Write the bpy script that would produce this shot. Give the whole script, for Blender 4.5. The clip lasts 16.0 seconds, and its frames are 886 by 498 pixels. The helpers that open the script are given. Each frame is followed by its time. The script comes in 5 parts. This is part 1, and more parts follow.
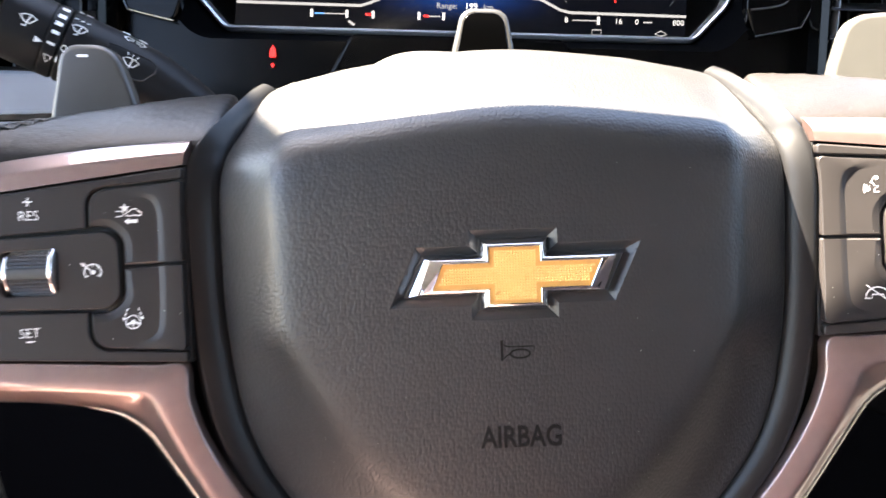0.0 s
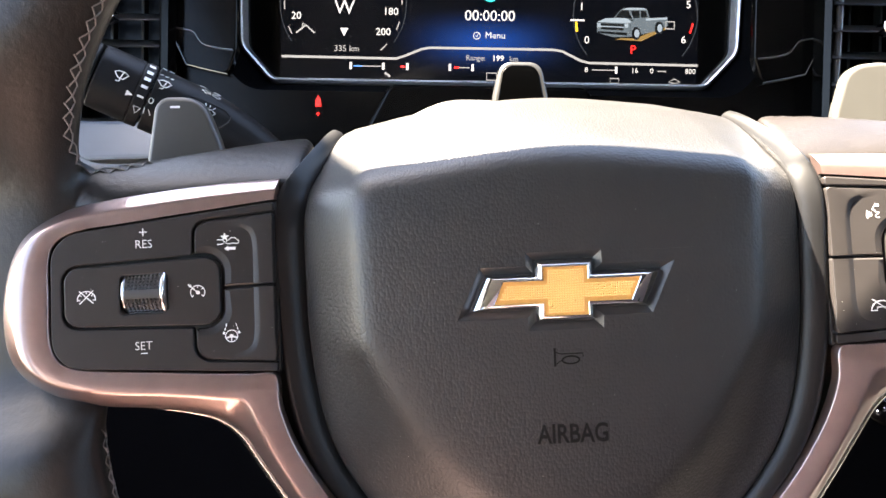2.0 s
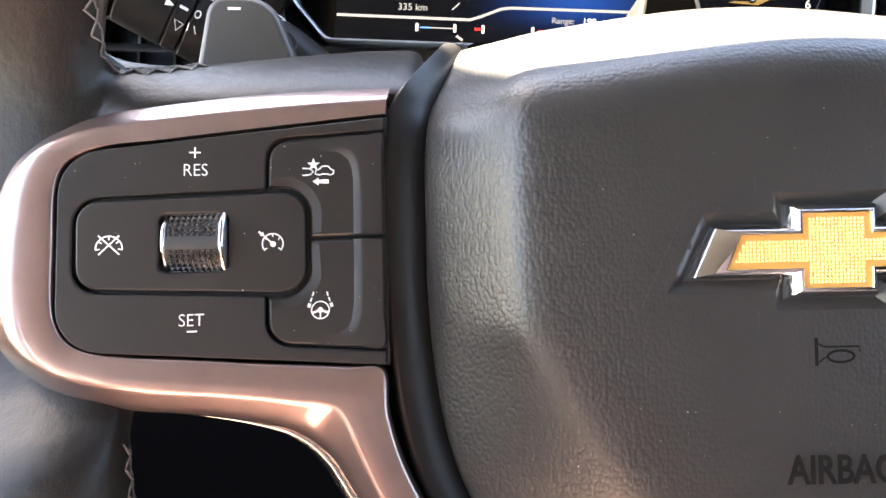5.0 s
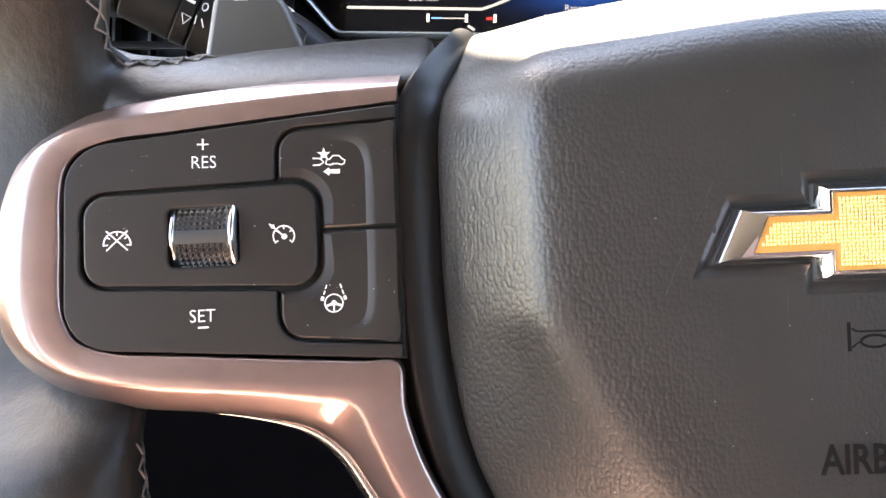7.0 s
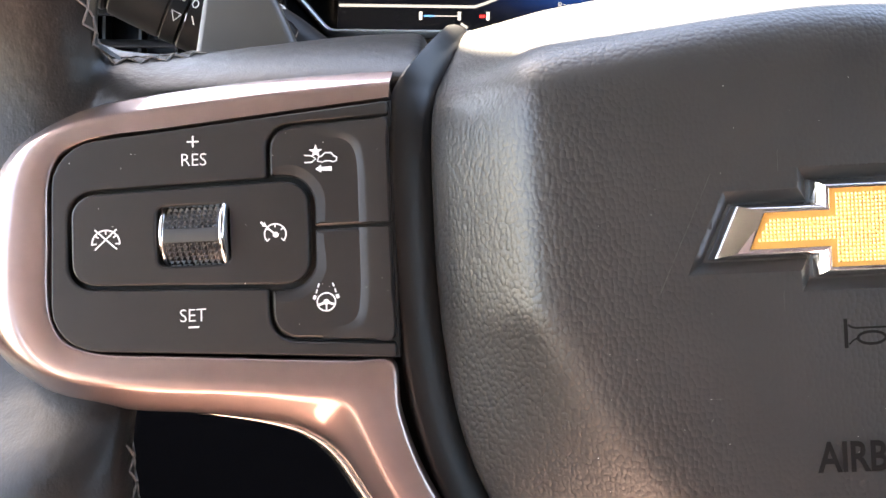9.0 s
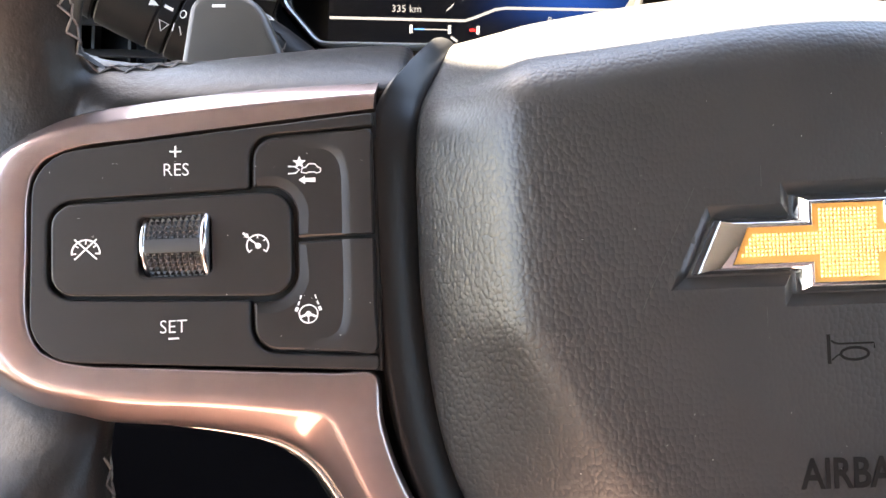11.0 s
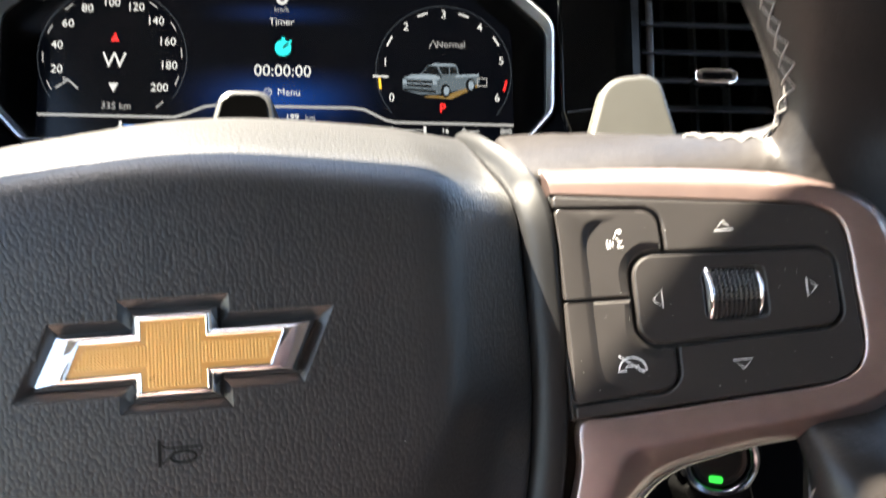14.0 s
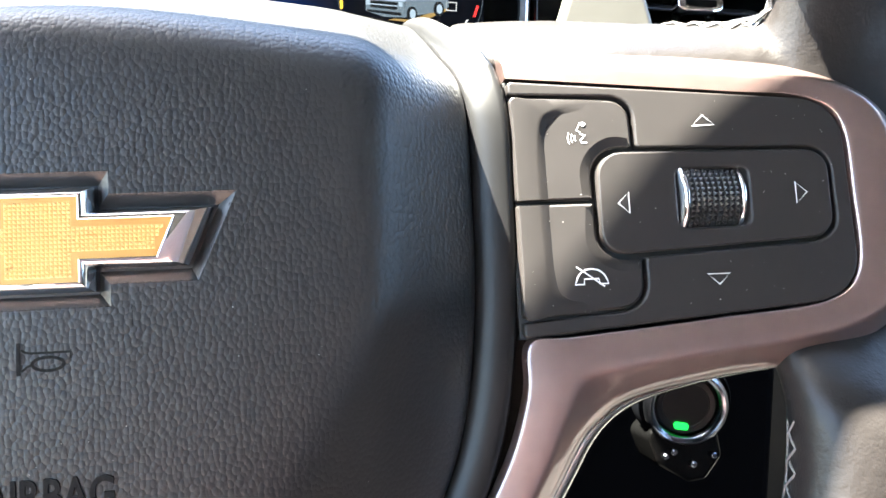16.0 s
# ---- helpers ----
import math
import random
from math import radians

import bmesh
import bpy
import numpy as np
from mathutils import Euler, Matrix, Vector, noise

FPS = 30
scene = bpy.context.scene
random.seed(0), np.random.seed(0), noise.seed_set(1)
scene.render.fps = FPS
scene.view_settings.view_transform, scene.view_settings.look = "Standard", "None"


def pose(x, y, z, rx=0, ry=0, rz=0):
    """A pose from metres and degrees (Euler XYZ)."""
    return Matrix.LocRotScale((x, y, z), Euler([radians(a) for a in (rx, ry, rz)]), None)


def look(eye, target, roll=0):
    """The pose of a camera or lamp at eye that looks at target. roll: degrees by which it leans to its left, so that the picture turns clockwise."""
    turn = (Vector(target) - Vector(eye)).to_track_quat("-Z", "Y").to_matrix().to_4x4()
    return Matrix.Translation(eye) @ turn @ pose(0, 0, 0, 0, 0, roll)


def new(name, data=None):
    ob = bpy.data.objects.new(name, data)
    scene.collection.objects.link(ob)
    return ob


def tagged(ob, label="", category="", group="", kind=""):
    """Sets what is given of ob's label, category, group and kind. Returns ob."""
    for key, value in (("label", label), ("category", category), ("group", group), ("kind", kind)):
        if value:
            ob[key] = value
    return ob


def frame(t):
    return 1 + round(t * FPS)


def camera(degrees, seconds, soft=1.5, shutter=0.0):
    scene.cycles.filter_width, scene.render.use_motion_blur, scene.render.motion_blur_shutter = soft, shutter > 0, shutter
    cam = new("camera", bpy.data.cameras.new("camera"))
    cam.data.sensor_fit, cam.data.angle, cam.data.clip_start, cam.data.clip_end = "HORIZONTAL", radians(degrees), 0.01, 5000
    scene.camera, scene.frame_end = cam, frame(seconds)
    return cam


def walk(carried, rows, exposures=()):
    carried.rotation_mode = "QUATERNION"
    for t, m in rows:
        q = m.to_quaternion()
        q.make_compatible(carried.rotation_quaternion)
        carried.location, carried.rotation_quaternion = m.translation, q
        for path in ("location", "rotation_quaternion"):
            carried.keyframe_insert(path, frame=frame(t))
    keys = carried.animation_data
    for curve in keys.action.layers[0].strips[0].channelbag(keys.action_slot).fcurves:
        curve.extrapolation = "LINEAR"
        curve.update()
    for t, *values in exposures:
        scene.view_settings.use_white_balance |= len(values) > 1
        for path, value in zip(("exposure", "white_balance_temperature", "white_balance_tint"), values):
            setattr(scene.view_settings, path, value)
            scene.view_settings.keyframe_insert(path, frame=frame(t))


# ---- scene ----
from mathutils.bvhtree import BVHTree

cam = camera(58.1, 16.0, shutter=0.5)
CAR = pose(0, 0, 0.75, -22, 0, 0)  # dash axes: x right, y into the dash, z up along the tilted cluster and wheel
WHEEL = CAR @ pose(0, 0, 0, 0, -3.8, 0)  # the wheel is turned a little
BASE = WHEEL @ pose(0, 0, 0, -4.6, 2.15, 0) @ Matrix.Translation((-0.018, -0.217, 0.007))
ROWS = [
    (0, 0.0005, -0.0007, -0.0003, 90.06, 0.05, 0.13),
    (0.5, -0.0101, -0.0337, -0.0065, 90.98, -0.74, -0.32),
    (1, -0.0128, -0.0402, -0.0076, 92.98, 0.09, -0.55),
    (1.5, -0.0141, -0.0370, -0.0085, 93.43, 0.40, 0.12),
    (2, -0.0161, -0.0350, -0.0082, 93.33, 0.50, 0.65),
    (2.5, -0.0156, -0.0354, -0.0088, 93.45, 0.66, 0.88),
    (3, -0.0314, -0.0248, -0.0111, 93.04, 1.48, 1.30),
    (3.5, -0.0461, -0.0011, -0.0179, 92.74, -0.29, 1.45),
    (3.7, -0.0495, 0.0170, -0.0184, 93.08, -1.34, 1.30),
    (5.8, -0.0581, 0.0553, -0.0225, 95.51, -0.41, 1.66),
    (6, -0.0561, 0.0566, -0.0224, 95.13, -0.29, 2.30),
    (6.5, -0.0586, 0.0575, -0.0239, 94.81, 0.23, 2.32),
    (7, -0.0576, 0.0558, -0.0238, 94.84, 0.14, 2.47),
    (7.5, -0.0571, 0.0547, -0.0237, 95.19, 0.23, 2.33),
    (8, -0.0573, 0.0560, -0.0243, 95.28, 0.30, 2.30),
    (8.5, -0.0577, 0.0556, -0.0233, 94.86, 0.41, 2.08),
    (9, -0.0576, 0.0576, -0.0240, 94.79, 0.41, 2.05),
    (11.5, -0.0556, 0.0590, -0.0239, 95.83, -0.02, 1.30),
    (12, -0.0553, 0.0599, -0.0236, 95.76, 0.00, 1.31),
    (12.5, -0.0538, 0.0596, -0.0227, 95.88, -0.20, 0.84),
    (12.8, -0.0431, 0.0511, -0.0134, 95.25, -0.40, 1.19),
    (13, -0.0254, 0.0394, -0.0043, 96.44, -0.76, 1.28),
    (13.2, -0.0089, 0.0194, 0.0002, 99.06, -0.81, -0.66),
    (13.5, 0.0235, 0.0052, 0.0029, 102.39, -0.07, -2.45),
    (13.7, 0.0467, 0.0122, -0.0043, 102.69, 0.63, -3.89),
    (13.9, 0.0609, 0.0304, -0.0158, 101.35, 1.74, -4.92),
    (14, 0.0612, 0.0376, -0.0192, 100.67, 2.50, -5.19),
    (14.5, 0.0724, 0.0647, -0.0264, 98.98, 1.91, -5.47),
    (15, 0.0739, 0.0684, -0.0290, 97.58, 1.44, -6.46),
    (15.5, 0.0735, 0.0672, -0.0300, 97.61, 1.21, -6.96),
    (16, 0.0733, 0.0673, -0.0293, 97.82, 1.15, -7.12),
]
EXPOSURE = [(t, stops + 0.08, kelvin + 50, 12 if t < 13.5 else 8 if t < 14 else 4) for t, stops, kelvin in ((0.0, 5.35, 7400), (0.5, 5.40, 7450), (1.2, 5.20, 7500), (2.5, 5.15, 7600), (3.5, 5.30, 7800), (6.0, 5.71, 8300), (9.0, 5.71, 8300), (12.5, 5.71, 8200), (13.05, 5.65, 7900), (13.4, 5.05, 7700), (13.9, 4.62, 7400), (14.5, 4.92, 6900), (15.0, 5.10, 6700), (15.5, 5.40, 6650), (16.0, 5.48, 6650))]
walk(cam, [(t, BASE @ pose(x, y, z, rx, ry, rz)) for t, x, y, z, rx, ry, rz in ROWS], EXPOSURE)

# ---- world and sun ----
SUN_TO = WHEEL.to_3x3() @ Vector((-0.46, -0.085, 1.0)).normalized()
SUN_EL, SUN_AZ = math.asin(SUN_TO.z), math.atan2(SUN_TO.x, SUN_TO.y)
world = bpy.data.worlds.new("world")
scene.world = world
world.use_nodes = True
wn = world.node_tree
sky = wn.nodes.new("ShaderNodeTexSky")
sky.sky_type, sky.sun_disc = "NISHITA", False
sky.sun_elevation, sky.sun_rotation = SUN_EL, SUN_AZ
wn.nodes["Background"].inputs[1].default_value = 0.05
wn.links.new(sky.outputs[0], wn.nodes["Background"].inputs[0])
sun = new("sun", bpy.data.lights.new("sun", "SUN"))
sun.data.energy, sun.data.angle, sun.data.color = 5.0, radians(0.6), (1.0, 0.95, 0.88)
sun.matrix_world = look(Vector((0, 0, 4)) + SUN_TO, Vector((0, 0, 4)))
tagged(sun, kind="structure")

# ---- materials ----
def material(name, colour, rough=0.5, metal=0.0, grain=None, relief=0.0, vary=0.12, vary_scale=60, spec=0.5, coat=0.0, cells=None, coat_rough=0.12):
    """A surface with two scales of variation. grain: size of the fine bump; cells: (scale, strength) of a leather-like relief."""
    m = bpy.data.materials.new(name)
    m.use_nodes = True
    n, l = m.node_tree.nodes, m.node_tree.links
    b = n["Principled BSDF"]
    b.inputs["Metallic"].default_value, b.inputs["IOR"].default_value = metal, 1.46
    b.inputs["Specular IOR Level"].default_value, b.inputs["Coat Weight"].default_value = spec, coat
    b.inputs["Coat Roughness"].default_value = coat_rough
    co = n.new("ShaderNodeTexCoord")
    big = n.new("ShaderNodeTexNoise")
    big.inputs["Scale"].default_value, big.inputs["Detail"].default_value = vary_scale, 6
    l.new(co.outputs["Object"], big.inputs["Vector"])
    ramp = n.new("ShaderNodeMapRange")
    ramp.inputs["To Min"].default_value, ramp.inputs["To Max"].default_value = 1 - vary, 1 + vary
    ramp.inputs["From Min"].default_value, ramp.inputs["From Max"].default_value = 0.3, 0.7
    l.new(big.outputs["Fac"], ramp.inputs["Value"])
    mul = n.new("ShaderNodeVectorMath")
    mul.operation = "SCALE"
    mul.inputs[0].default_value = colour
    l.new(ramp.outputs[0], mul.inputs["Scale"])
    l.new(mul.outputs[0], b.inputs["Base Color"])
    rr = n.new("ShaderNodeMapRange")
    rr.inputs["To Min"].default_value, rr.inputs["To Max"].default_value = rough * (1 - vary), min(1, rough * (1 + vary))
    fine = n.new("ShaderNodeTexNoise")
    fine.inputs["Scale"].default_value, fine.inputs["Detail"].default_value = vary_scale * 7, 3
    l.new(co.outputs["Object"], fine.inputs["Vector"])
    l.new(fine.outputs["Fac"], rr.inputs["Value"])
    l.new(rr.outputs[0], b.inputs["Roughness"])
    last = None
    if cells:
        warp = n.new("ShaderNodeTexNoise")
        warp.inputs["Scale"].default_value = cells[0] * 0.5
        l.new(co.outputs["Object"], warp.inputs["Vector"])
        add = n.new("ShaderNodeVectorMath")
        add.operation = "MULTIPLY_ADD"
        k = 0.55 / cells[0]
        add.inputs[1].default_value = (k, k, k)
        l.new(warp.outputs["Color"], add.inputs[0])
        tall = n.new("ShaderNodeVectorMath")
        tall.operation = "MULTIPLY"
        tall.inputs[1].default_value = (1.0, 1.0, 0.78)
        l.new(co.outputs["Object"], tall.inputs[0])
        l.new(tall.outputs[0], add.inputs[2])
        vo = n.new("ShaderNodeTexVoronoi")
        vo.feature = "F1"
        vo.inputs["Scale"].default_value, vo.inputs["Randomness"].default_value = cells[0], 0.8
        l.new(add.outputs[0], vo.inputs["Vector"])
        square = n.new("ShaderNodeMath")
        square.operation = "MULTIPLY"
        l.new(vo.outputs["Distance"], square.inputs[0]), l.new(vo.outputs["Distance"], square.inputs[1])
        dome = n.new("ShaderNodeMapRange")
        dome.inputs["From Min"].default_value, dome.inputs["From Max"].default_value = 0.0, 0.55
        dome.inputs["To Min"].default_value, dome.inputs["To Max"].default_value = 1.0, 0.0
        l.new(square.outputs[0], dome.inputs["Value"])
        last = n.new("ShaderNodeBump")
        last.inputs["Strength"].default_value, last.inputs["Distance"].default_value = cells[1], 0.22 / cells[0]
        l.new(dome.outputs[0], last.inputs["Height"])
    if grain:
        no = n.new("ShaderNodeTexNoise")
        no.inputs["Scale"].default_value, no.inputs["Detail"].default_value = 1 / grain, 4
        l.new(co.outputs["Object"], no.inputs["Vector"])
        bump = n.new("ShaderNodeBump")
        bump.inputs["Strength"].default_value, bump.inputs["Distance"].default_value = relief, grain * 0.5
        l.new(no.outputs["Fac"], bump.inputs["Height"])
        if last:
            l.new(last.outputs[0], bump.inputs["Normal"])
        last = bump
    if last:
        l.new(last.outputs[0], b.inputs["Normal"])
    return m


def glow(name, colour, strength):
    m = bpy.data.materials.new(name)
    m.use_nodes = True
    b = m.node_tree.nodes["Principled BSDF"]
    b.inputs["Base Color"].default_value = (0.01, 0.01, 0.01, 1)
    b.inputs["Emission Color"].default_value, b.inputs["Emission Strength"].default_value = (*colour, 1), strength
    b.inputs["Roughness"].default_value = 0.2
    return m


LEATHER = material("grained_cover", (0.0175, 0.0172, 0.0172), 0.37, cells=(1060, 0.36), grain=0.0004, relief=0.02, vary=0.1, spec=0.5)
RIM_LEATHER = material("rim_leather", (0.0135, 0.0118, 0.0112), 0.36, cells=(1700, 0.14), grain=0.003, relief=0.13, vary=0.14, spec=0.27)
SATIN_BLACK = material("satin_black_plastic", (0.008, 0.008, 0.0083), 0.38, grain=0.0003, relief=0.05, vary=0.08, spec=0.32)
BUTTON = material("button_plastic", (0.0158, 0.0138, 0.0131), 0.42, grain=0.00022, relief=0.12, vary=0.07, spec=0.36)
SEAM = material("seam_shadow_plastic", (0.002, 0.002, 0.002), 0.6, vary=0.1)
BRONZE = material("bronze_metallic_paint", (0.262, 0.181, 0.163), 0.36, metal=0.85, vary=0.06, vary_scale=160, coat=1.0, coat_rough=0.025)
BRONZE.node_tree.nodes["Principled BSDF"].inputs["Coat IOR"].default_value = 1.75
CHROME = material("chrome", (0.82, 0.82, 0.84), 0.07, metal=1.0, vary=0.03)
DARK_CHROME = material("satin_chrome", (0.55, 0.54, 0.52), 0.2, metal=1.0, vary=0.06)
GOLD = material("gold_lens", (0.60, 0.31, 0.085), 0.3, metal=0.3, vary=0.05, coat=0.3)
GOLD_TIP = material("gold_pyramids", (0.70, 0.43, 0.15), 0.28, metal=0.35, vary=0.05)
WHITE = material("white_print", (0.66, 0.66, 0.65), 0.5, vary=0.05)
THREAD = material("grey_thread", (0.12, 0.112, 0.108), 0.7, grain=0.0003, relief=0.3)
GLOSS = material("gloss_black", (0.0014, 0.0014, 0.0014), 0.2, vary=0.15, spec=0.14)
# paler than the gloss black round it: sheen put into the colour
EDGE = material("edge_sheen", (0.09, 0.092, 0.096), 0.22, metal=0.6, vary=0.1)
PIANO = material("piano_black", (0.0016, 0.0016, 0.0016), 0.14, vary=0.1, spec=0.13)
DASH = material("soft_dash_black", (0.009, 0.009, 0.0095), 0.6, cells=(600, 0.3), vary=0.1)
PADDLE = material("paddle_plastic", (0.031, 0.030, 0.0262), 0.38, grain=0.0003, relief=0.05, vary=0.07)
STALK = material("stalk_plastic", (0.007, 0.007, 0.0078), 0.45, grain=0.0003, relief=0.08, vary=0.08, spec=0.2)
LEDGE = material("grey_satin_paint", (0.07, 0.082, 0.098), 0.35, vary=0.06)
GUNMETAL = material("gunmetal_satin", (0.035, 0.035, 0.034), 0.3, metal=0.5, vary=0.06)
CAMERA_GLASS = material("camera_glass", (0.0003, 0.0003, 0.0003), 0.08, vary=0.05, spec=0.12)
# pale blue, barely metallic: the sky's reflection is painted into the strip
SKYLIT_STRIP = material("skylit_strip_paint", (0.82, 0.87, 0.93), 0.35, metal=0.1, vary=0.05)
SILVER = material("silver_trim", (0.55, 0.56, 0.58), 0.28, metal=0.75, vary=0.05)
HEADLINER = material("dark_headliner", (0.055, 0.053, 0.052), 0.9, grain=0.001, relief=0.2)
TAN = material("warm_rear_trim", (0.15, 0.106, 0.096), 0.7, grain=0.002, relief=0.2)
# far below the soft dash black: the shade of deep places is in this colour
SHADE_BLACK = material("shade_black", (0.0011, 0.0013, 0.0018), 0.8, grain=0.001, relief=0.1, spec=0.02)
CARPET = material("dark_carpet", (0.02, 0.02, 0.02), 0.95, grain=0.003, relief=0.5)
GROUND = material("pale_concrete", (0.30, 0.29, 0.275), 0.9, grain=0.02, relief=0.4, vary_scale=2)
# colour chosen for the pinkish bounce on the wheel's lower half
SEAT = material("tan_bounce_leather", (0.165, 0.114, 0.106), 0.6, cells=(700, 0.3), vary=0.1)
SMOOTH_COVER = material("smooth_cover", (0.020, 0.0198, 0.0198), 0.38, vary=0.08)

# ---- mesh helpers; lengths in millimetres ----
MM = 0.001


def finish(name, bm, mat, parent=None, label="", m=None, sharp=28, flat_tris=False):
    bmesh.ops.remove_doubles(bm, verts=bm.verts, dist=1e-4)
    bmesh.ops.recalc_face_normals(bm, faces=bm.faces)
    me = bpy.data.meshes.new(name)
    for v in bm.verts:
        v.co *= MM
    bm.to_mesh(me)
    bm.free()
    me.shade_smooth()
    me.set_sharp_from_angle(angle=radians(sharp))
    for poly in me.polygons:
        if len(poly.vertices) > 4 or flat_tris and len(poly.vertices) == 3:
            poly.use_smooth = False
    for one in mat if isinstance(mat, (list, tuple)) else [mat]:
        me.materials.append(one)
    ob = new(name, me)
    if parent is not None:
        ob.parent = parent
    if m is not None:
        ob.matrix_basis = m
    if label:
        tagged(ob, label)
    return ob


def part(name, bm, mat, parent, label="", sharp=28, flat_tris=False):
    return finish(name, bm, mat, parent, label, None, sharp, flat_tris)


def thing(name, label, category, m, group="", kind=""):
    ob = new(name)
    ob.empty_display_size = 0.02
    ob.matrix_basis = m
    return tagged(ob, label, category, group, kind)


def rpoly(corners, seg=6):
    """Corners (x, z, radius) to a rounded outline."""
    out, n = [], len(corners)
    for i, (x, z, r) in enumerate(corners):
        p = Vector((x, z))
        a = (Vector(corners[i - 1][:2]) - p)
        b = (Vector(corners[(i + 1) % n][:2]) - p)
        if r <= 0.01:
            out.append(p)
            continue
        a.normalize(), b.normalize()
        half = a.angle(b) / 2
        d = r / math.tan(half)
        c = p + (a + b).normalized() * (r / math.sin(half))
        s, e = p + a * d - c, p + b * d - c
        turn = s.angle_signed(e)
        for k in range(seg + 1):
            ang = -turn * k / seg
            out.append(c + Vector((s.x * math.cos(ang) - s.y * math.sin(ang), s.x * math.sin(ang) + s.y * math.cos(ang))))
    return out


def inset(outline, d):
    """The outline moved inwards by d."""
    n = len(outline)
    area = sum(outline[i].x * outline[(i + 1) % n].y - outline[(i + 1) % n].x * outline[i].y for i in range(n))
    sign = 1 if area > 0 else -1
    out = []
    for i in range(n):
        a, b, c = outline[i - 1], outline[i], outline[(i + 1) % n]
        t1, t2 = (b - a), (c - b)
        t1 = t1.normalized() if t1.length > 1e-6 else t2.normalized()
        t2 = t2.normalized() if t2.length > 1e-6 else t1
        nrm = Vector((-(t1 + t2).y, (t1 + t2).x))
        nrm = nrm.normalized() if nrm.length > 1e-6 else Vector((-t1.y, t1.x))
        k = max(0.5, nrm.dot(Vector((-t1.y, t1.x))))
        out.append(b + nrm * (sign * d / k))
    return out


def ring_bridge(bm, rings, close=True):
    for a, b in zip(rings, rings[1:]):
        n = len(a)
        for i in range(n if close else n - 1):
            j = (i + 1) % n
            try:
                bm.faces.new((a[i], a[j], b[j], b[i]))
            except ValueError:
                pass


def plate(bm, outline, front, deep=3.0, bevel=0.5, mat=0, seg=3, back=False):
    """A plate with rounded front edges whose face lies at y = front(x, z)."""
    rings = []
    steps = [(0.0, deep)] + [(bevel * (1 - math.cos(math.pi / 2 * k / seg)), bevel * (1 - math.sin(math.pi / 2 * k / seg))) for k in range(seg + 1)]
    for off, y in steps:
        line = inset(outline, off) if off > 1e-5 else outline
        rings.append([bm.verts.new((p.x, front(p.x, p.y) + y, p.y)) for p in line])
    before = len(bm.faces)
    ring_bridge(bm, rings)
    bm.faces.new(rings[-1])
    if back:
        bm.faces.new(rings[0])
    bm.faces.ensure_lookup_table()
    for f in bm.faces[before:]:
        f.material_index = mat
    return bm


def sloped_plate(bm, outline, widths, front, deep, fall):
    """A plate whose front edge falls away over a width of its own at each corner point."""
    rings = []
    for u, y in ((0.0, deep), (0.0, 1.0), (0.15, 0.62), (0.5, 0.34), (0.85, 0.1), (1.0, 0.0)):
        line = [inset(outline, max(w * u, 1e-4))[i] for i, w in enumerate(widths)]
        rings.append([bm.verts.new((p.x, front(p.x, p.y) + (y if y > 1 else y * (0.55 + (fall - 0.55) * (w - 0.5) / 2.0)), p.y)) for p, w in zip(line, widths)])
    ring_bridge(bm, rings)
    bm.faces.new(rings[-1])
    return bm


def stroke(bm, pts, width, front, lift=0.12, closed=False, mat=0):
    """A flat printed line along pts (x, z) on the surface y = front(x, z)."""
    pts = [Vector(p) for p in pts]
    n, rows = len(pts), []
    for i, p in enumerate(pts):
        a = pts[i - 1] if (i or closed) else p
        b = pts[(i + 1) % n] if (i < n - 1 or closed) else p
        t = (b - a)
        t = t.normalized() if t.length > 1e-9 else Vector((1, 0))
        nrm = Vector((-t.y, t.x)) * width / 2
        rows.append([bm.verts.new((q.x, front(q.x, q.y) - lift, q.y)) for q in (p + nrm, p - nrm)])
    if closed:
        rows.append(rows[0])
    for a, b in zip(rows, rows[1:]):
        f = bm.faces.new((a[0], a[1], b[1], b[0]))
        f.material_index = mat
    return bm


def fill(bm, pts, front, lift=0.12, mat=0):
    f = bm.faces.new([bm.verts.new((x, front(x, z) - lift, z)) for x, z in pts])
    f.material_index = mat
    return bm


def arc(cx, cz, r, a0, a1, n=14, rz=None):
    return [(cx + r * math.cos(radians(a0 + (a1 - a0) * k / n)), cz + (rz or r) * math.sin(radians(a0 + (a1 - a0) * k / n))) for k in range(n + 1)]


def letters(bm, text, size, x, z, front, lift=0.12, mat=0, bold=0.0, squash=1.0, deep=0.0):
    """Built-in font, centred on (x, z), cap height about 0.7 of size."""
    cu = bpy.data.curves.new("letters", "FONT")
    cu.body, cu.size, cu.align_x, cu.align_y, cu.offset, cu.resolution_u, cu.extrude = text, size, "CENTER", "CENTER", bold, 3, deep
    tmp = new("letters", cu)
    me = bpy.data.meshes.new_from_object(tmp.evaluated_get(bpy.context.evaluated_depsgraph_get()))
    bpy.data.objects.remove(tmp), bpy.data.curves.remove(cu)
    vs = [bm.verts.new((x + v.co.x * squash, front(x + v.co.x * squash, z + v.co.y) - lift - v.co.z, z + v.co.y)) for v in me.vertices]
    for p in me.polygons:
        try:
            f = bm.faces.new([vs[i] for i in p.vertices])
            f.material_index = mat
        except ValueError:
            pass
    bpy.data.meshes.remove(me)
    return bm


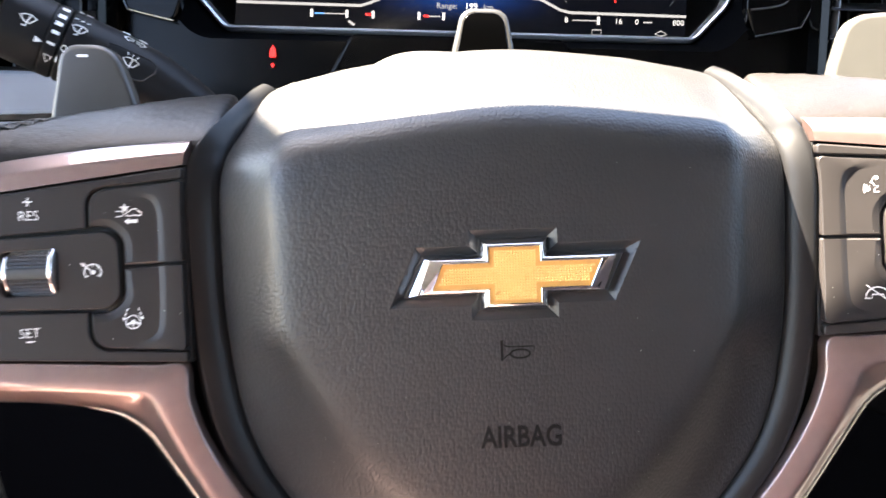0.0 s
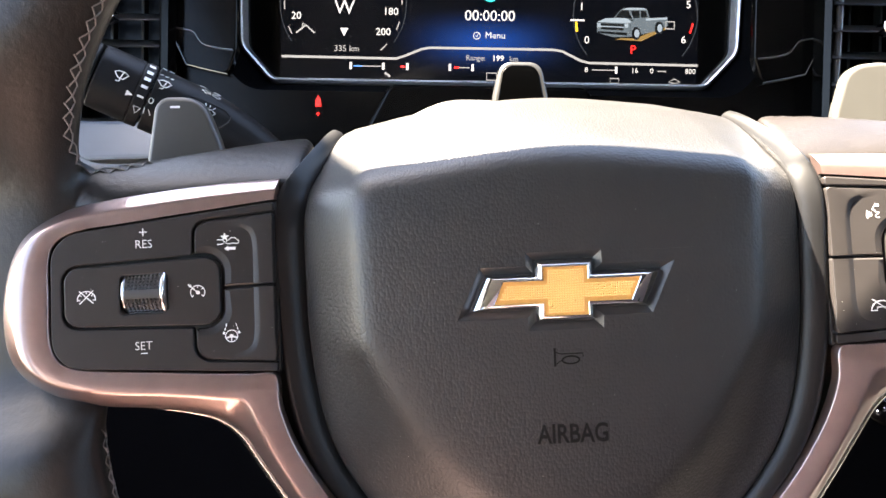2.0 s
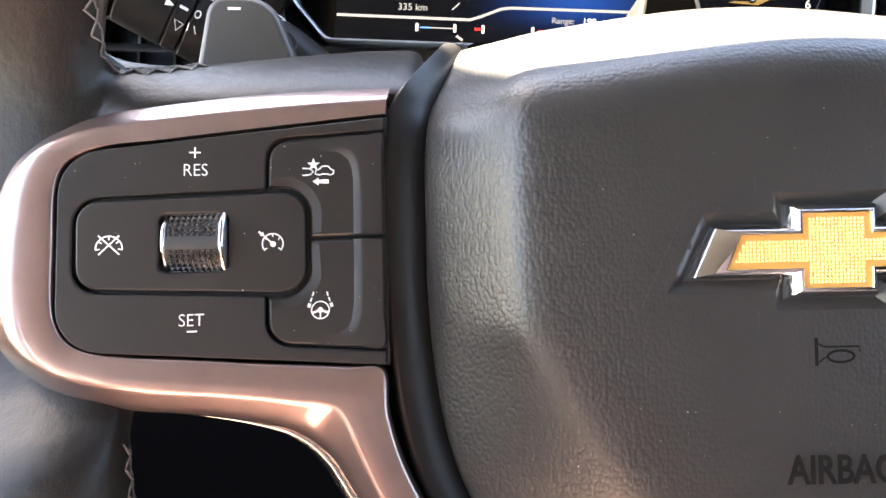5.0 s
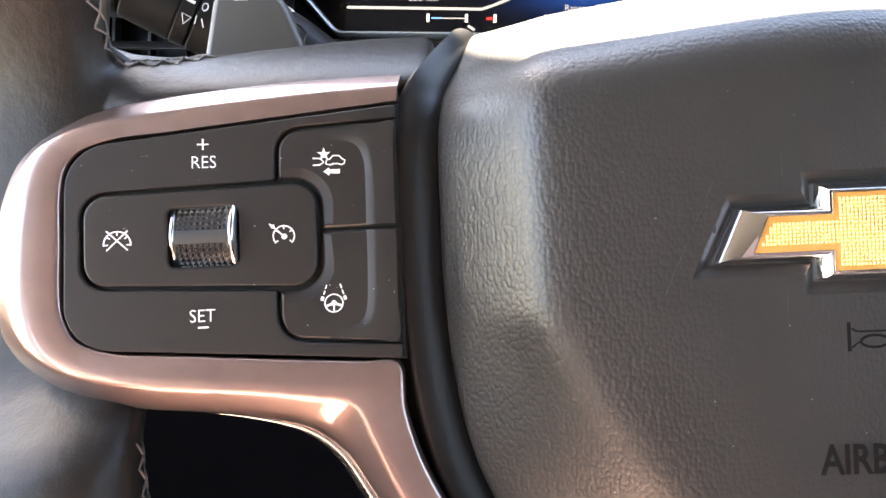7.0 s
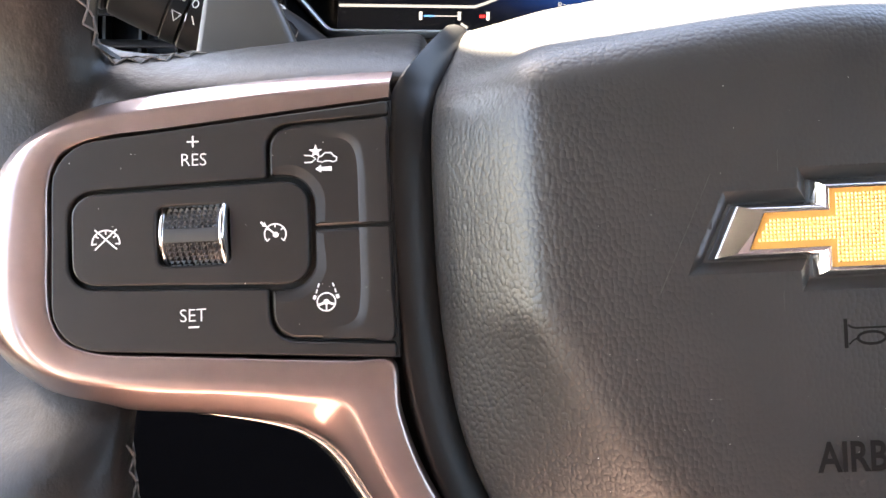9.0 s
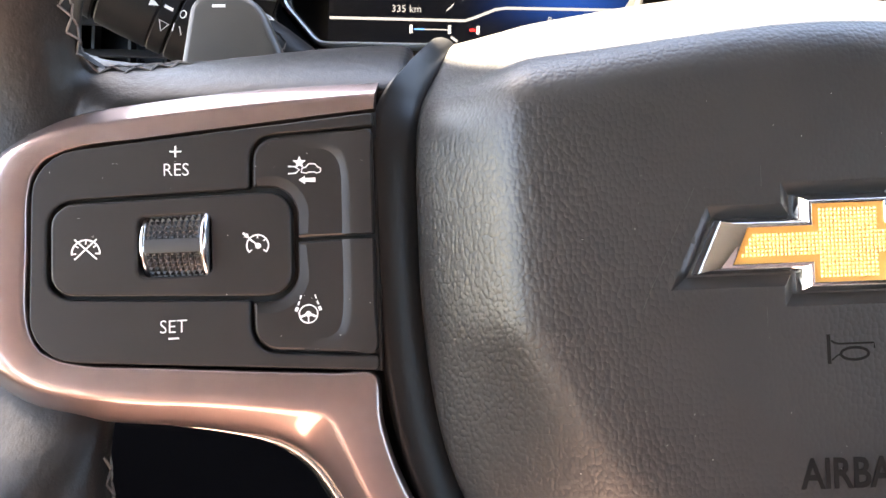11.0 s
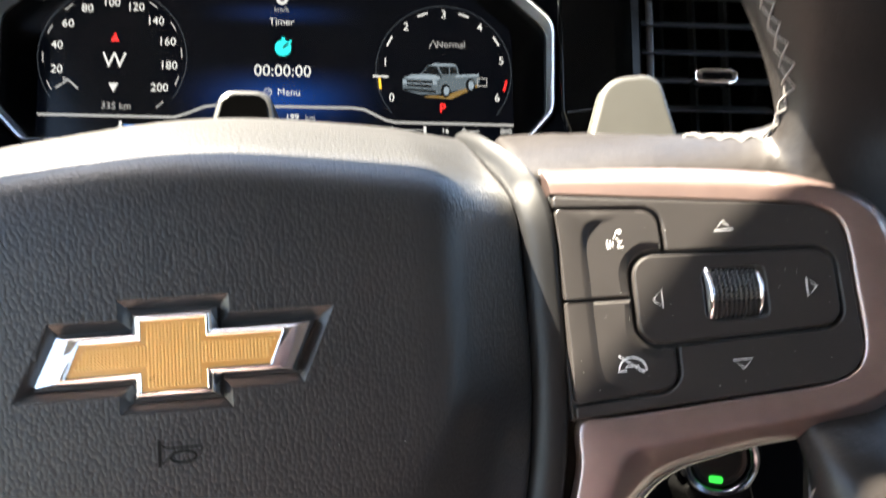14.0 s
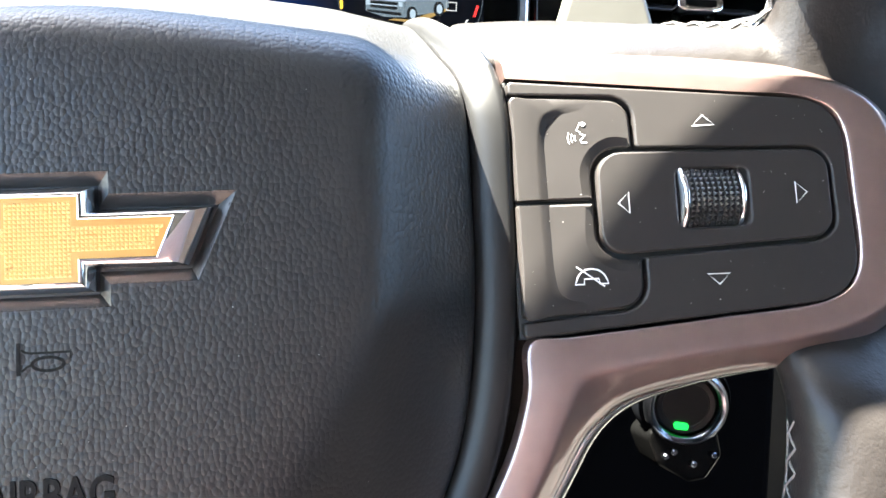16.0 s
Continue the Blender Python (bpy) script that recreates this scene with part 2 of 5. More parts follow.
def tube(bm, pts, radius, sides=8, mat=0, closed=False, cap=True):
    """A round bar along 3D points; radius may be a list."""
    pts = [Vector(p) for p in pts]
    n, rings, up = len(pts), [], None
    for i, p in enumerate(pts):
        a = pts[i - 1] if (i or closed) else p
        b = pts[(i + 1) % n] if (i < n - 1 or closed) else p
        t = (b - a).normalized()
        if up is None:
            up = t.orthogonal().normalized()
        up = (up - t * up.dot(t)).normalized()
        side = t.cross(up)
        r = radius[i] if isinstance(radius, (list, tuple)) else radius
        rings.append([bm.verts.new(p + (up * math.cos(2 * math.pi * k / sides) + side * math.sin(2 * math.pi * k / sides)) * r) for k in range(sides)])
    before = len(bm.faces)
    ring_bridge(bm, rings + ([rings[0]] if closed else []))
    if cap and not closed:
        bm.faces.new(rings[0]), bm.faces.new(rings[-1])
    bm.faces.ensure_lookup_table()
    for f in bm.faces[before:]:
        f.material_index = mat
    return bm


def spline(keys, t):
    """Smooth curve through evenly spaced keys (tuples), t from 0 to 1."""
    n = len(keys) - 1
    i = min(int(t * n), n - 1)
    u = t * n - i
    p = [Vector(keys[max(0, min(n, i + k))]) for k in (-1, 0, 1, 2)]
    return 0.5 * (2 * p[1] + (p[2] - p[0]) * u + (2 * p[0] - 5 * p[1] + 4 * p[2] - p[3]) * u * u + (3 * p[1] - p[0] - 3 * p[2] + p[3]) * u ** 3)


def lerp_table(table, v):
    """Linear through (v, value) pairs in rising order."""
    if v <= table[0][0]:
        return table[0][1]
    for (a, fa), (b, fb) in zip(table, table[1:]):
        if v <= b:
            return fa + (fb - fa) * (v - a) / (b - a)
    return table[-1][1]


def smooth(a, b, v):
    u = max(0.0, min(1.0, (v - a) / (b - a)))
    return u * u * (3 - 2 * u)


def block(bm, lo, hi, bevel=0.0, mat=0):
    vs = [bm.verts.new((x, y, z)) for x in (lo[0], hi[0]) for y in (lo[1], hi[1]) for z in (lo[2], hi[2])]
    fs = [bm.faces.new([vs[i] for i in q]) for q in ((0, 1, 3, 2), (4, 6, 7, 5), (0, 4, 5, 1), (2, 3, 7, 6), (0, 2, 6, 4), (1, 5, 7, 3))]
    for f in fs:
        f.material_index = mat
    if bevel:
        bmesh.ops.bevel(bm, geom=list({e for f in fs for e in f.edges}), offset=bevel, segments=3, affect="EDGES", profile=0.5)
    return bm

# ---- steering wheel ----
wheel = thing("steering_wheel", "black leather steering wheel with bronze spoke trim and gold emblem", "steering wheel", WHEEL)

HALF = [(-110, 22), (-98, 40), (-85, 54), (-75, 62.5), (-64, 70.5), (-54, 76), (-40, 80.4), (-24, 82.7), (-8, 83.8), (20, 83.8), (60, 83.2)]
NARROWING = [(0, 0), (4, 1.0), (10, 2.4), (30, 5.5), (75, 12)]


def half_width(z):
    return sum(lerp_table(HALF, z + d) for d in (-6, -3, 0, 3, 6)) / 5


# the cover's middle line from its foot up over the top edge to the crest: (y, z)
MIDLINE = [(26, -112), (12, -104), (4, -92), (0.8, -75), (0.1, -55), (0, -35), (0, -10), (0, 12), (0.2, 27), (1.3, 36.5), (4.4, 43), (10.5, 48), (20, 53), (35, 60), (54, 67.5), (76, 73)]


def cover_point(s, t):
    mid = spline(MIDLINE, t)
    y, z = mid.x, mid.y
    w = half_width(z) - (lerp_table(NARROWING, y) if z > 20 else 0)
    x = s * w
    edge = w - abs(x)
    top = smooth(44, 70, z)
    wide = 20 + max(0.0, -15 - z) * 0.43
    d = (wide - edge) * 20 / wide
    drop = 1.0 * (math.sqrt(d * d + 10) + d) / 2
    drop *= 1 - 0.75 * top
    bow = (9.4 * smooth(5, 43, z) - 1.0 * smooth(43, 70, z)) * (1 - math.exp(-(x / 55) ** 2))  # the top edge is arched
    return Vector((x, y + drop * (1 - 0.5 * top), z - bow - drop * 0.4 * top))


EX = 1.6  # the emblem's middle
EMBLEM = [Vector((EX + x, z)) for x, z in ((-30, -5.4), (-25, 5.3), (-9.3, 5.3), (-9.3, 9.5), (8.9, 9.5), (8.9, 5.3), (30.2, 5.3), (25.4, -5.4), (8.9, -5.4), (8.9, -9.5), (-9.3, -9.5), (-9.3, -5.4))]
LIP = inset(EMBLEM, -6.5)


def inside(p, poly):
    hit = False
    for a, b in zip(poly, poly[1:] + poly[:1]):
        if (a.y > p[1]) != (b.y > p[1]) and p[0] < (b.x - a.x) * (p[1] - a.y) / (b.y - a.y) + a.x:
            hit = not hit
    return hit


def build_cover():
    bm = bmesh.new()
    nu, nv = 110, 130
    rows = [[bm.verts.new(cover_point(math.sin(math.pi / 2 * (2 * i / nu - 1)) * 0.4 + (2 * i / nu - 1) * 0.6, j / nv)) for i in range(nu + 1)] for j in range(nv + 1)]
    inner = inset(EMBLEM, -4.6)
    for a, b in zip(rows, rows[1:]):
        for i in range(nu):
            q = (a[i], a[i + 1], b[i + 1], b[i])
            c = sum((v.co for v in q), Vector()) / 4
            if c.y < 5 and all(inside((v.co.x, v.co.z), inner) for v in q):
                continue
            bm.faces.new(q)
    # side skirt down into the bezel
    for k in (0, nu):
        line = [r[k] for r in rows]
        down = [bm.verts.new(v.co + Vector((0, 9, 0))) for v in line]
        ring_bridge(bm, [line, down], close=False)
    return part("airbag_cover", bm, LEATHER, wheel, "black grained airbag cover", 60)


cover = build_cover()
flat = lambda x, z: 0.0
# sunk pocket round the emblem
bm = bmesh.new()
rings = []
for line, y in ((LIP, 0.1), (LIP, -0.04), (inset(EMBLEM, -2.9), -0.04), (inset(EMBLEM, -2.6), 0.12), (inset(EMBLEM, -0.5), 2.3)):
    rings.append([bm.verts.new((p.x, y, p.y)) for p in line])
ring_bridge(bm, rings)
bm.faces.new(rings[-1])
for face in bm.faces:
    face.material_index = 1 if max(v.co.y for v in face.verts) > 0.12 and min(v.co.y for v in face.verts) > -0.05 and len(face.verts) > 0 and not all(abs(v.co.y) < 0.11 for v in face.verts) else 0
part("emblem_pocket", bm, [LEATHER, SMOOTH_COVER], cover, "sunk pocket round the emblem", 20)
# chrome frame of the emblem, bevelled inwards, and its gold face of small pyramids
bm = bmesh.new()
INNER = [Vector((EX + x, z)) for x, z in ((-22.6, -3.6), (-19.6, 3.5), (-7.0, 3.5), (-7.0, 7.7), (6.9, 7.7), (6.9, 3.5), (23.4, 3.5), (20.4, -3.6), (6.9, -3.6), (6.9, -7.7), (-7.0, -7.7), (-7.0, -3.6))]
rings = [[bm.verts.new((p.x, y, p.y)) for p in EMBLEM] for y in (2.6, 0.3)]
# the broad ends rise steeply and then lie nearly flat; the narrow sides slope evenly
for u, y, u_end, y_end in ((0.0, -0.1, 0.0, -0.1), (0.08, -0.36, 0.02, -0.7), (0.25, -0.86, 0.1, -1.2), (0.5, -1.4, 0.35, -1.6), (0.75, -1.8, 0.65, -1.85), (0.94, -2.0, 0.94, -2.0), (1.0, -2.02, 1.0, -2.02)):
    ring = []
    for p, q in zip(inset(EMBLEM, 0.2), inset(INNER, -0.35)):
        end = abs(p.x - EX) > 18
        r = p.lerp(q, u_end if end else u)
        ring.append(bm.verts.new((r.x, y_end if end else y, r.y)))
    rings.append(ring)
rings += [[bm.verts.new((p.x, y, p.y)) for p in line] for line, y in ((inset(INNER, -0.15), -2.1), (INNER, -2.0), (INNER, -1.5))]
ring_bridge(bm, rings)
part("emblem_frame", bm, CHROME, cover, "bevelled chrome emblem frame", 32)
bm = bmesh.new()
bm.faces.new([bm.verts.new((p.x, -1.62, p.y)) for p in INNER])
core = inset(INNER, 0.75)
pitch = 0.76
for i in range(-34, 35):
    for j in range(-11, 11):
        x, z = EX + i * pitch, (j + 0.5) * pitch
        h = pitch * 0.44
        if all(inside((x + a * h, z + b * h), core) for a in (-1, 1) for b in (-1, 1)):
            base = [bm.verts.new((x + a * h, -1.63, z + b * h)) for a, b in ((-1, -1), (1, -1), (1, 1), (-1, 1))]
            tip = bm.verts.new((x, -1.63 - 0.3, z))
            for a, b in zip(base, base[1:] + base[:1]):
                bm.faces.new((a, b, tip)).material_index = 1
part("emblem_face", bm, [GOLD, GOLD_TIP], cover, "gold emblem face with fine raised pyramids", 10)

# moulded marks on the cover: horn and word
EMBOSS = material("moulded_mark", (0.0055, 0.005, 0.005), 0.6, vary=0.05, spec=0.14)
bm = bmesh.new()
letters(bm, "AIRBAG", 8.4, 2.2, -45.6, flat, 0.12, 0, bold=0.17, squash=0.77, deep=0.1)
part("airbag_lettering", bm, EMBOSS, cover, "moulded AIRBAG lettering", 30)
bm = bmesh.new()
stroke(bm, [(-2.6, -18.1), (-2.6, -23.9)], 0.75, flat, 0.12)
stroke(bm, [(-2.1, -19.3), (-1.5, -19.8), (-0.6, -20.0), (6.2, -20.0), (6.3, -21.1)], 0.4, flat, 0.12)
stroke(bm, arc(2.4, -22.0, 2.7, 0, 360, 24, rz=1.2)[:-1], 0.55, flat, 0.12, closed=True)
stroke(bm, [(-2.1, -23.2), (-1.2, -22.4), (-0.3, -22.0)], 0.35, flat, 0.12)
part("horn_mark", bm, EMBOSS, cover, "moulded horn symbol", 30)
bm = bmesh.new()
stroke(bm, arc(43.2, 13.9, 1.3, 0, 360, 14)[:-1], 0.25, lambda x, z: 0.0, 0.1, closed=True)
part("release_mark", bm, SMOOTH_COVER, cover, "small round moulded mark", 30)

# satin black bezel: from the cover's edge out to the switch panels, turning back over the top
bm = bmesh.new()
for side in (-1, 1):
    rings = []
    for k in range(2, 77):
        e = cover_point(side, k / 80)
        back = smooth(22, 50, e.y) if k > 40 else 0.0
        bulge = smooth(20, 34, e.y) * (1 - smooth(34, 62, e.y)) if k > 40 else 0.0
        o = e + Vector((side * (9.9 if side < 0 else 9.0) * (1 - 0.5 * back), -(3.4 if side < 0 else 2.4) * (1 - back) - 6.5 * bulge, 2.0 * back))
        face = Vector((0, -1 + 0.45 * back, 0.75 * back)).normalized()
        rings.append([bm.verts.new(e.lerp(o, w) + face * h) for w, h in ((-0.16, -10), (-0.07, -4), (0.04, -0.8), (0.22, 0.4), (0.5, 0.7), (0.78, 0.6), (0.92, 0.25), (1.0, -0.6), (1.03, -14))])
    ring_bridge(bm, rings, close=False)
    bm.faces.new(rings[-1])
part("hub_bezel", bm, SATIN_BLACK, wheel, "satin black hub bezel", 50)

# hub core behind the cover, closes the gaps
bm = bmesh.new()
core = [Vector((s * w, z)) for s, pts in ((1, HALF[:-1]), (-1, HALF[:-1][::-1])) for z, w in pts]
plate(bm, inset(core, 2), lambda x, z: 30, 50, 4)
part("hub_core", bm, SEAM, wheel, "dark hub core")


def surf(side):
    """The switch pads' face: it comes forward towards the rim."""
    shift = -1.8 if side < 0 else 1.8
    return lambda x, z: 3.9 + shift + (150 - abs(x)) * 0.19 + (z - 5) * 0.085


def mirror(pts, side):
    return [(side * p[0], *p[1:]) for p in pts]


PAD = [(92.2, 33.4, 0), (161.8, 24.8, 10), (161.8, -17.8, 10), (92.2, -23.7, 0)]


def trim_keys():
    inner = [(92.4, 33.8), (115, 31.0), (140, 27.8), (154, 25.8), (161.2, 20), (162.0, 4), (161.2, -12), (154, -18.2), (135, -20.4), (116, -22.2), (102, -23.4), (93.6, -24.4), (92.4, -35), (88.4, -48), (81, -62), (71, -76), (60, -90), (48, -104)]
    outer = [(91.5, 41.4), (119, 39.6), (146, 36.2), (163, 32.2), (175, 23), (180.2, 4), (178, -15), (168, -26), (152, -31.4), (136, -33.6), (121, -36.4), (113, -39.4), (106.6, -45), (100.6, -55), (92, -69), (82, -84), (71, -99), (59, -113)]
    return inner, outer


def build_trim(side):
    f = surf(side)
    inner, outer = trim_keys()
    bm = bmesh.new()
    n, rings = 109, []
    for k in range(n + 1):
        a, b = spline(inner, k / n), spline(outer, k / n)
        ring = []
        # across: lip at the pad, gentle swell, crease, sloping outer face, flank going back
        for u, y in ((0.0, 5.0), (0.0, 0.3), (0.008, 0.06), (0.02, -0.05), (0.06, -0.12), (0.18, -0.3), (0.34, -0.5), (0.47, -0.52), (0.525, -0.36), (0.56, 0.0), (0.62, 0.8), (0.71, 2.0), (0.81, 3.4), (0.9, 5.0), (0.97, 7.2), (1.0, 12.0), (0.96, 22.0)):
            p = a.lerp(b, u)
            end = smooth(150, 172, p.x) * (1 if side < 0 else 0.5)
            lift = smooth(156, 180, p.x) * 1.2 - end * 3.4 * u * u
            arm = smooth(-30, -60, p.y) * 2.0
            top = smooth(12, 26, a.y) * (1 - smooth(146, 164, a.x))
            yy = y * (1 - top) + top * (5.0 if (u == 0 and y > 2) else 0.5 + 0.4 * u + 11.5 * max(0.0, u - 0.45) ** 1.15 + (max(0, y - 7) if u > 0.9 else 0))
            ring.append(bm.verts.new((side * p.x, f(p.x, p.y) + yy - lift + arm, p.y)))
        rings.append(ring)
    ring_bridge(bm, rings, close=False)
    bm.faces.new(rings[0]), bm.faces.new(rings[-1])
    # added bead: stands in for the sky glint along the trim's outer flank
    bead = bmesh.new()
    pts = []
    for k in range(44, 110):
        b = spline(outer, k / 109)
        b = b + (b - spline(inner, k / 109)).normalized() * 1.3 * smooth(52, 66, k)
        pts.append((side * b.x, f(b.x, b.y) + 12 + smooth(-30, -60, b.y) * 2, b.y))
    tube(bead, pts, [0.5 + 1.5 * smooth(0.25, 0.55, k / len(pts)) for k in range(len(pts))], 8)
    part("flank_glint", bead, DARK_CHROME, wheel, "added bright bead for the glint on the trim's flank", 60)
    return part("spoke_trim", bm, BRONZE, wheel, "satin bronze metallic spoke trim", 40)


def roller(side, f, panel):
    x0, z0 = side * 133.6, 4.8
    y0 = f(x0, z0) + 6.4
    R, half = 8.0, 5.75
    bm = bmesh.new()
    tube(bm, [(x0 - half, y0, z0), (x0 + half, y0, z0)], R, 48)
    for k in range(-68, 69, 8):
        if side < 0 and -10 < k < 10:
            continue
        for c in range(9):
            a, w = radians(k), 0.56
            px = x0 + (c - 4) * 1.24
            out, along = Vector((0, -math.cos(a), math.sin(a))), Vector((0, math.sin(a), math.cos(a)))
            o = Vector((px, y0, z0)) + out * (R - 0.02)
            base = [bm.verts.new(o + Vector((i * w, 0, 0)) + along * (j * w * 0.95)) for i, j in ((-1, -1), (1, -1), (1, 1), (-1, 1))]
            top = [bm.verts.new(o + out * 0.5 + Vector((i * w * 0.32, 0, 0)) + along * (j * w * 0.32)) for i, j in ((-1, -1), (1, -1), (1, 1), (-1, 1))]
            ring_bridge(bm, [base, top])
            bm.faces.new(top)
    core = part("roller", bm, BUTTON_DARK, panel, "knurled black thumb roller", 20)
    if side < 0:  # smooth band across the middle
        bm = bmesh.new()
        rows = [[bm.verts.new((x0 + s * half, y0 - math.cos(radians(a)) * r, z0 + math.sin(radians(a)) * r)) for s in (-1, 1)] for a, r in ((-10.5, R - 0.2), (-9.8, R + 0.35), (-9, R + 0.45), (-4, R + 0.45), (0, R + 0.45), (4, R + 0.45), (9, R + 0.45), (9.8, R + 0.35), (10.5, R - 0.2))]
        ring_bridge(bm, rows, close=False)
        part("smooth_band", bm, BUTTON, core, "smooth satin band", 40)
    for s in (-1, 1):
        bm = bmesh.new()
        tube(bm, [(x0 + s * (half + d), y0, z0) for d in (-0.1, 0.0, 0.2, 0.5, 0.8, 1.1, 1.3, 1.45)], [R - 0.5, R + 0.2, R + 0.5, R + 0.58, R + 0.5, R + 0.25, R - 0.2, R - 1.0], 48)
        part("roller_rim", bm, CHROME, panel, "chrome roller end ring", 60)


BUTTON_DARK = material("roller_plastic", (0.020, 0.019, 0.019), 0.26, vary=0.08, spec=0.6)


def build_panel(side):
    f = surf(side)
    low = lambda x, z: f(x, z) + 2.6
    panel_bm = bmesh.new()
    plate(panel_bm, rpoly(mirror(PAD, side)), low, 8, 0.2)
    panel = part("switch_panel", panel_bm, SEAM, wheel, "dark charcoal switch panel with white symbols")
    # rocker plate that runs round the middle pad like a C
    bm = bmesh.new()
    cee = [(92.7, 32.9, 0.8), (161.4, 24.4, 9.6), (161.4, -17.5, 9.6), (92.7, -23.2, 0.8), (92.7, -20.1, 0.8), (118.8, -18.2, 6.0), (118.8, -7.25, 0.8), (158.3, -5.45, 5.4), (158.3, 14.65, 5.4), (118.8, 16.5, 0.8), (118.8, 27.9, 5.4), (92.7, 29.9, 0.8)]
    plate(bm, rpoly(mirror(cee, side)), f, 3, 0.45)
    part("rocker_plate", bm, BUTTON, panel, "charcoal rocker plate round the middle pad")
    # middle pad with the window for its roller
    bm = bmesh.new()
    pad = rpoly(mirror([(109.9, 16.0, 5.2), (157.5, 14.0, 4.8), (157.5, -4.8, 4.8), (109.9, -6.8, 5.2)], side))
    pad = inset(pad, 0.22)
    hole = rpoly(mirror([(126.3, 11.2, 1.8), (140.9, 11.0, 1.8), (140.9, -1.6, 1.8), (126.3, -1.5, 1.8)], side))
    b = 0.42
    outer = [[bm.verts.new((p.x, f(p.x, p.y) - 0.5 - (p.y - 4.6) * 0.03 + y, p.y)) for p in inset(pad, o)] for o, y in ((0, 3), (0, b), (0.3 * b, 0.3 * b), (b, 0))]
    ring_bridge(bm, outer)
    holes = [[bm.verts.new((p.x, f(p.x, p.y) - 0.5 - (p.y - 4.6) * 0.03 + y, p.y)) for p in inset(hole, o)] for o, y in ((-0.5, 0), (-0.15, 0.15), (0, 0.5), (0, 4))]
    ring_bridge(bm, holes)
    edges = [bm.edges.get((r[i], r[(i + 1) % len(r)])) for r in (outer[-1], holes[0]) for i in range(len(r))]
    bmesh.ops.triangle_fill(bm, edges=edges, use_beauty=True)
    part("middle_pad", bm, BUTTON, panel, "charcoal middle switch pad", 28, True)
    bm = bmesh.new()
    plate(bm, rpoly(mirror([(126, 11.5, 1.8), (141.2, 11.3, 1.8), (141.2, -1.9, 1.8), (126, -1.8, 1.8)], side)), lambda x, z: f(x, z) + 5.5, 1, 0.1)
    part("roller_well", bm, SEAM, panel, "black roller well")
    roller(side, f, panel)
    # two corner switches by the hub, dished, with a raised strip along the bezel
    for up in (True, False):
        if up:
            line = [(92.7, 29.2, 0.8), (118.0, 27.2, 4.8), (118.2, 16.7, 0.8), (109.2, 16.7, 6.0), (109.2, 5.55, 0.8), (92.7, 5.9, 0.8)]
            rim_line = [(112.5, 27.4), (104, 28.1), (97, 28.6), (93.1, 28.8), (93.1, 24), (93.1, 15), (93.1, 6.2)]
            dish = [(112.3, 26.2), (105, 26.0), (101.5, 25.4), (99.4, 23.6), (98.5, 20), (98.2, 14), (98.2, 6.2)]
        else:
            line = [(92.7, 5.35, 0.8), (109.2, 5.0, 0.8), (109.2, -7.5, 6.0), (118.2, -7.5, 0.8), (118.0, -17.6, 5.2), (92.7, -19.4, 0.8)]
            rim_line = [(93.1, 5.0), (93.1, -2), (93.1, -10), (93.1, -19.0), (98, -18.8), (104, -18.4), (108, -18.1)]
            dish = [(98.2, 5.0), (98.2, -2), (98.4, -10), (99.4, -14.6), (101.5, -16.4), (104.5, -17.1), (108, -17.5)]
        bm = bmesh.new()
        edge = inset(rpoly(mirror(line, side)), 0.15)
        near = (14, 35) if up else (7, 28)  # the stretch of outline beside the middle pad
        widths = [0.5 + 2.0 * smooth(near[0] + 3, near[0] + 8, i) * (1 - smooth(near[1] - 8, near[1] - 3, i)) for i in range(len(edge))]
        sloped_plate(bm, edge, widths, lambda x, z: f(x, z) + 0.1, 3, 0.9)
        strips = []
        for k in range(37):
            a, b = spline(rim_line, k / 36), spline(dish, k / 36)
            step = (b - a).normalized()
            fade = smooth(0.0, 0.45, k / 36 if up else 1 - k / 36)
            strips.append([bm.verts.new((side * p.x, f(p.x, p.y) + y, p.y)) for p, y in ((a, 1.0), (a, 0.2 - 0.65 * fade), (a + step * 0.25, 0.16 - 0.81 * fade), (b - step * 0.8, 0.16 - 0.81 * fade), (b, 0.16 - 0.66 * fade), (b + step * 1.6, 0.16))])
        ring_bridge(bm, strips, close=False)
        part("corner_switch", bm, BUTTON, panel, "charcoal corner switch with a dished face")
    return panel, f


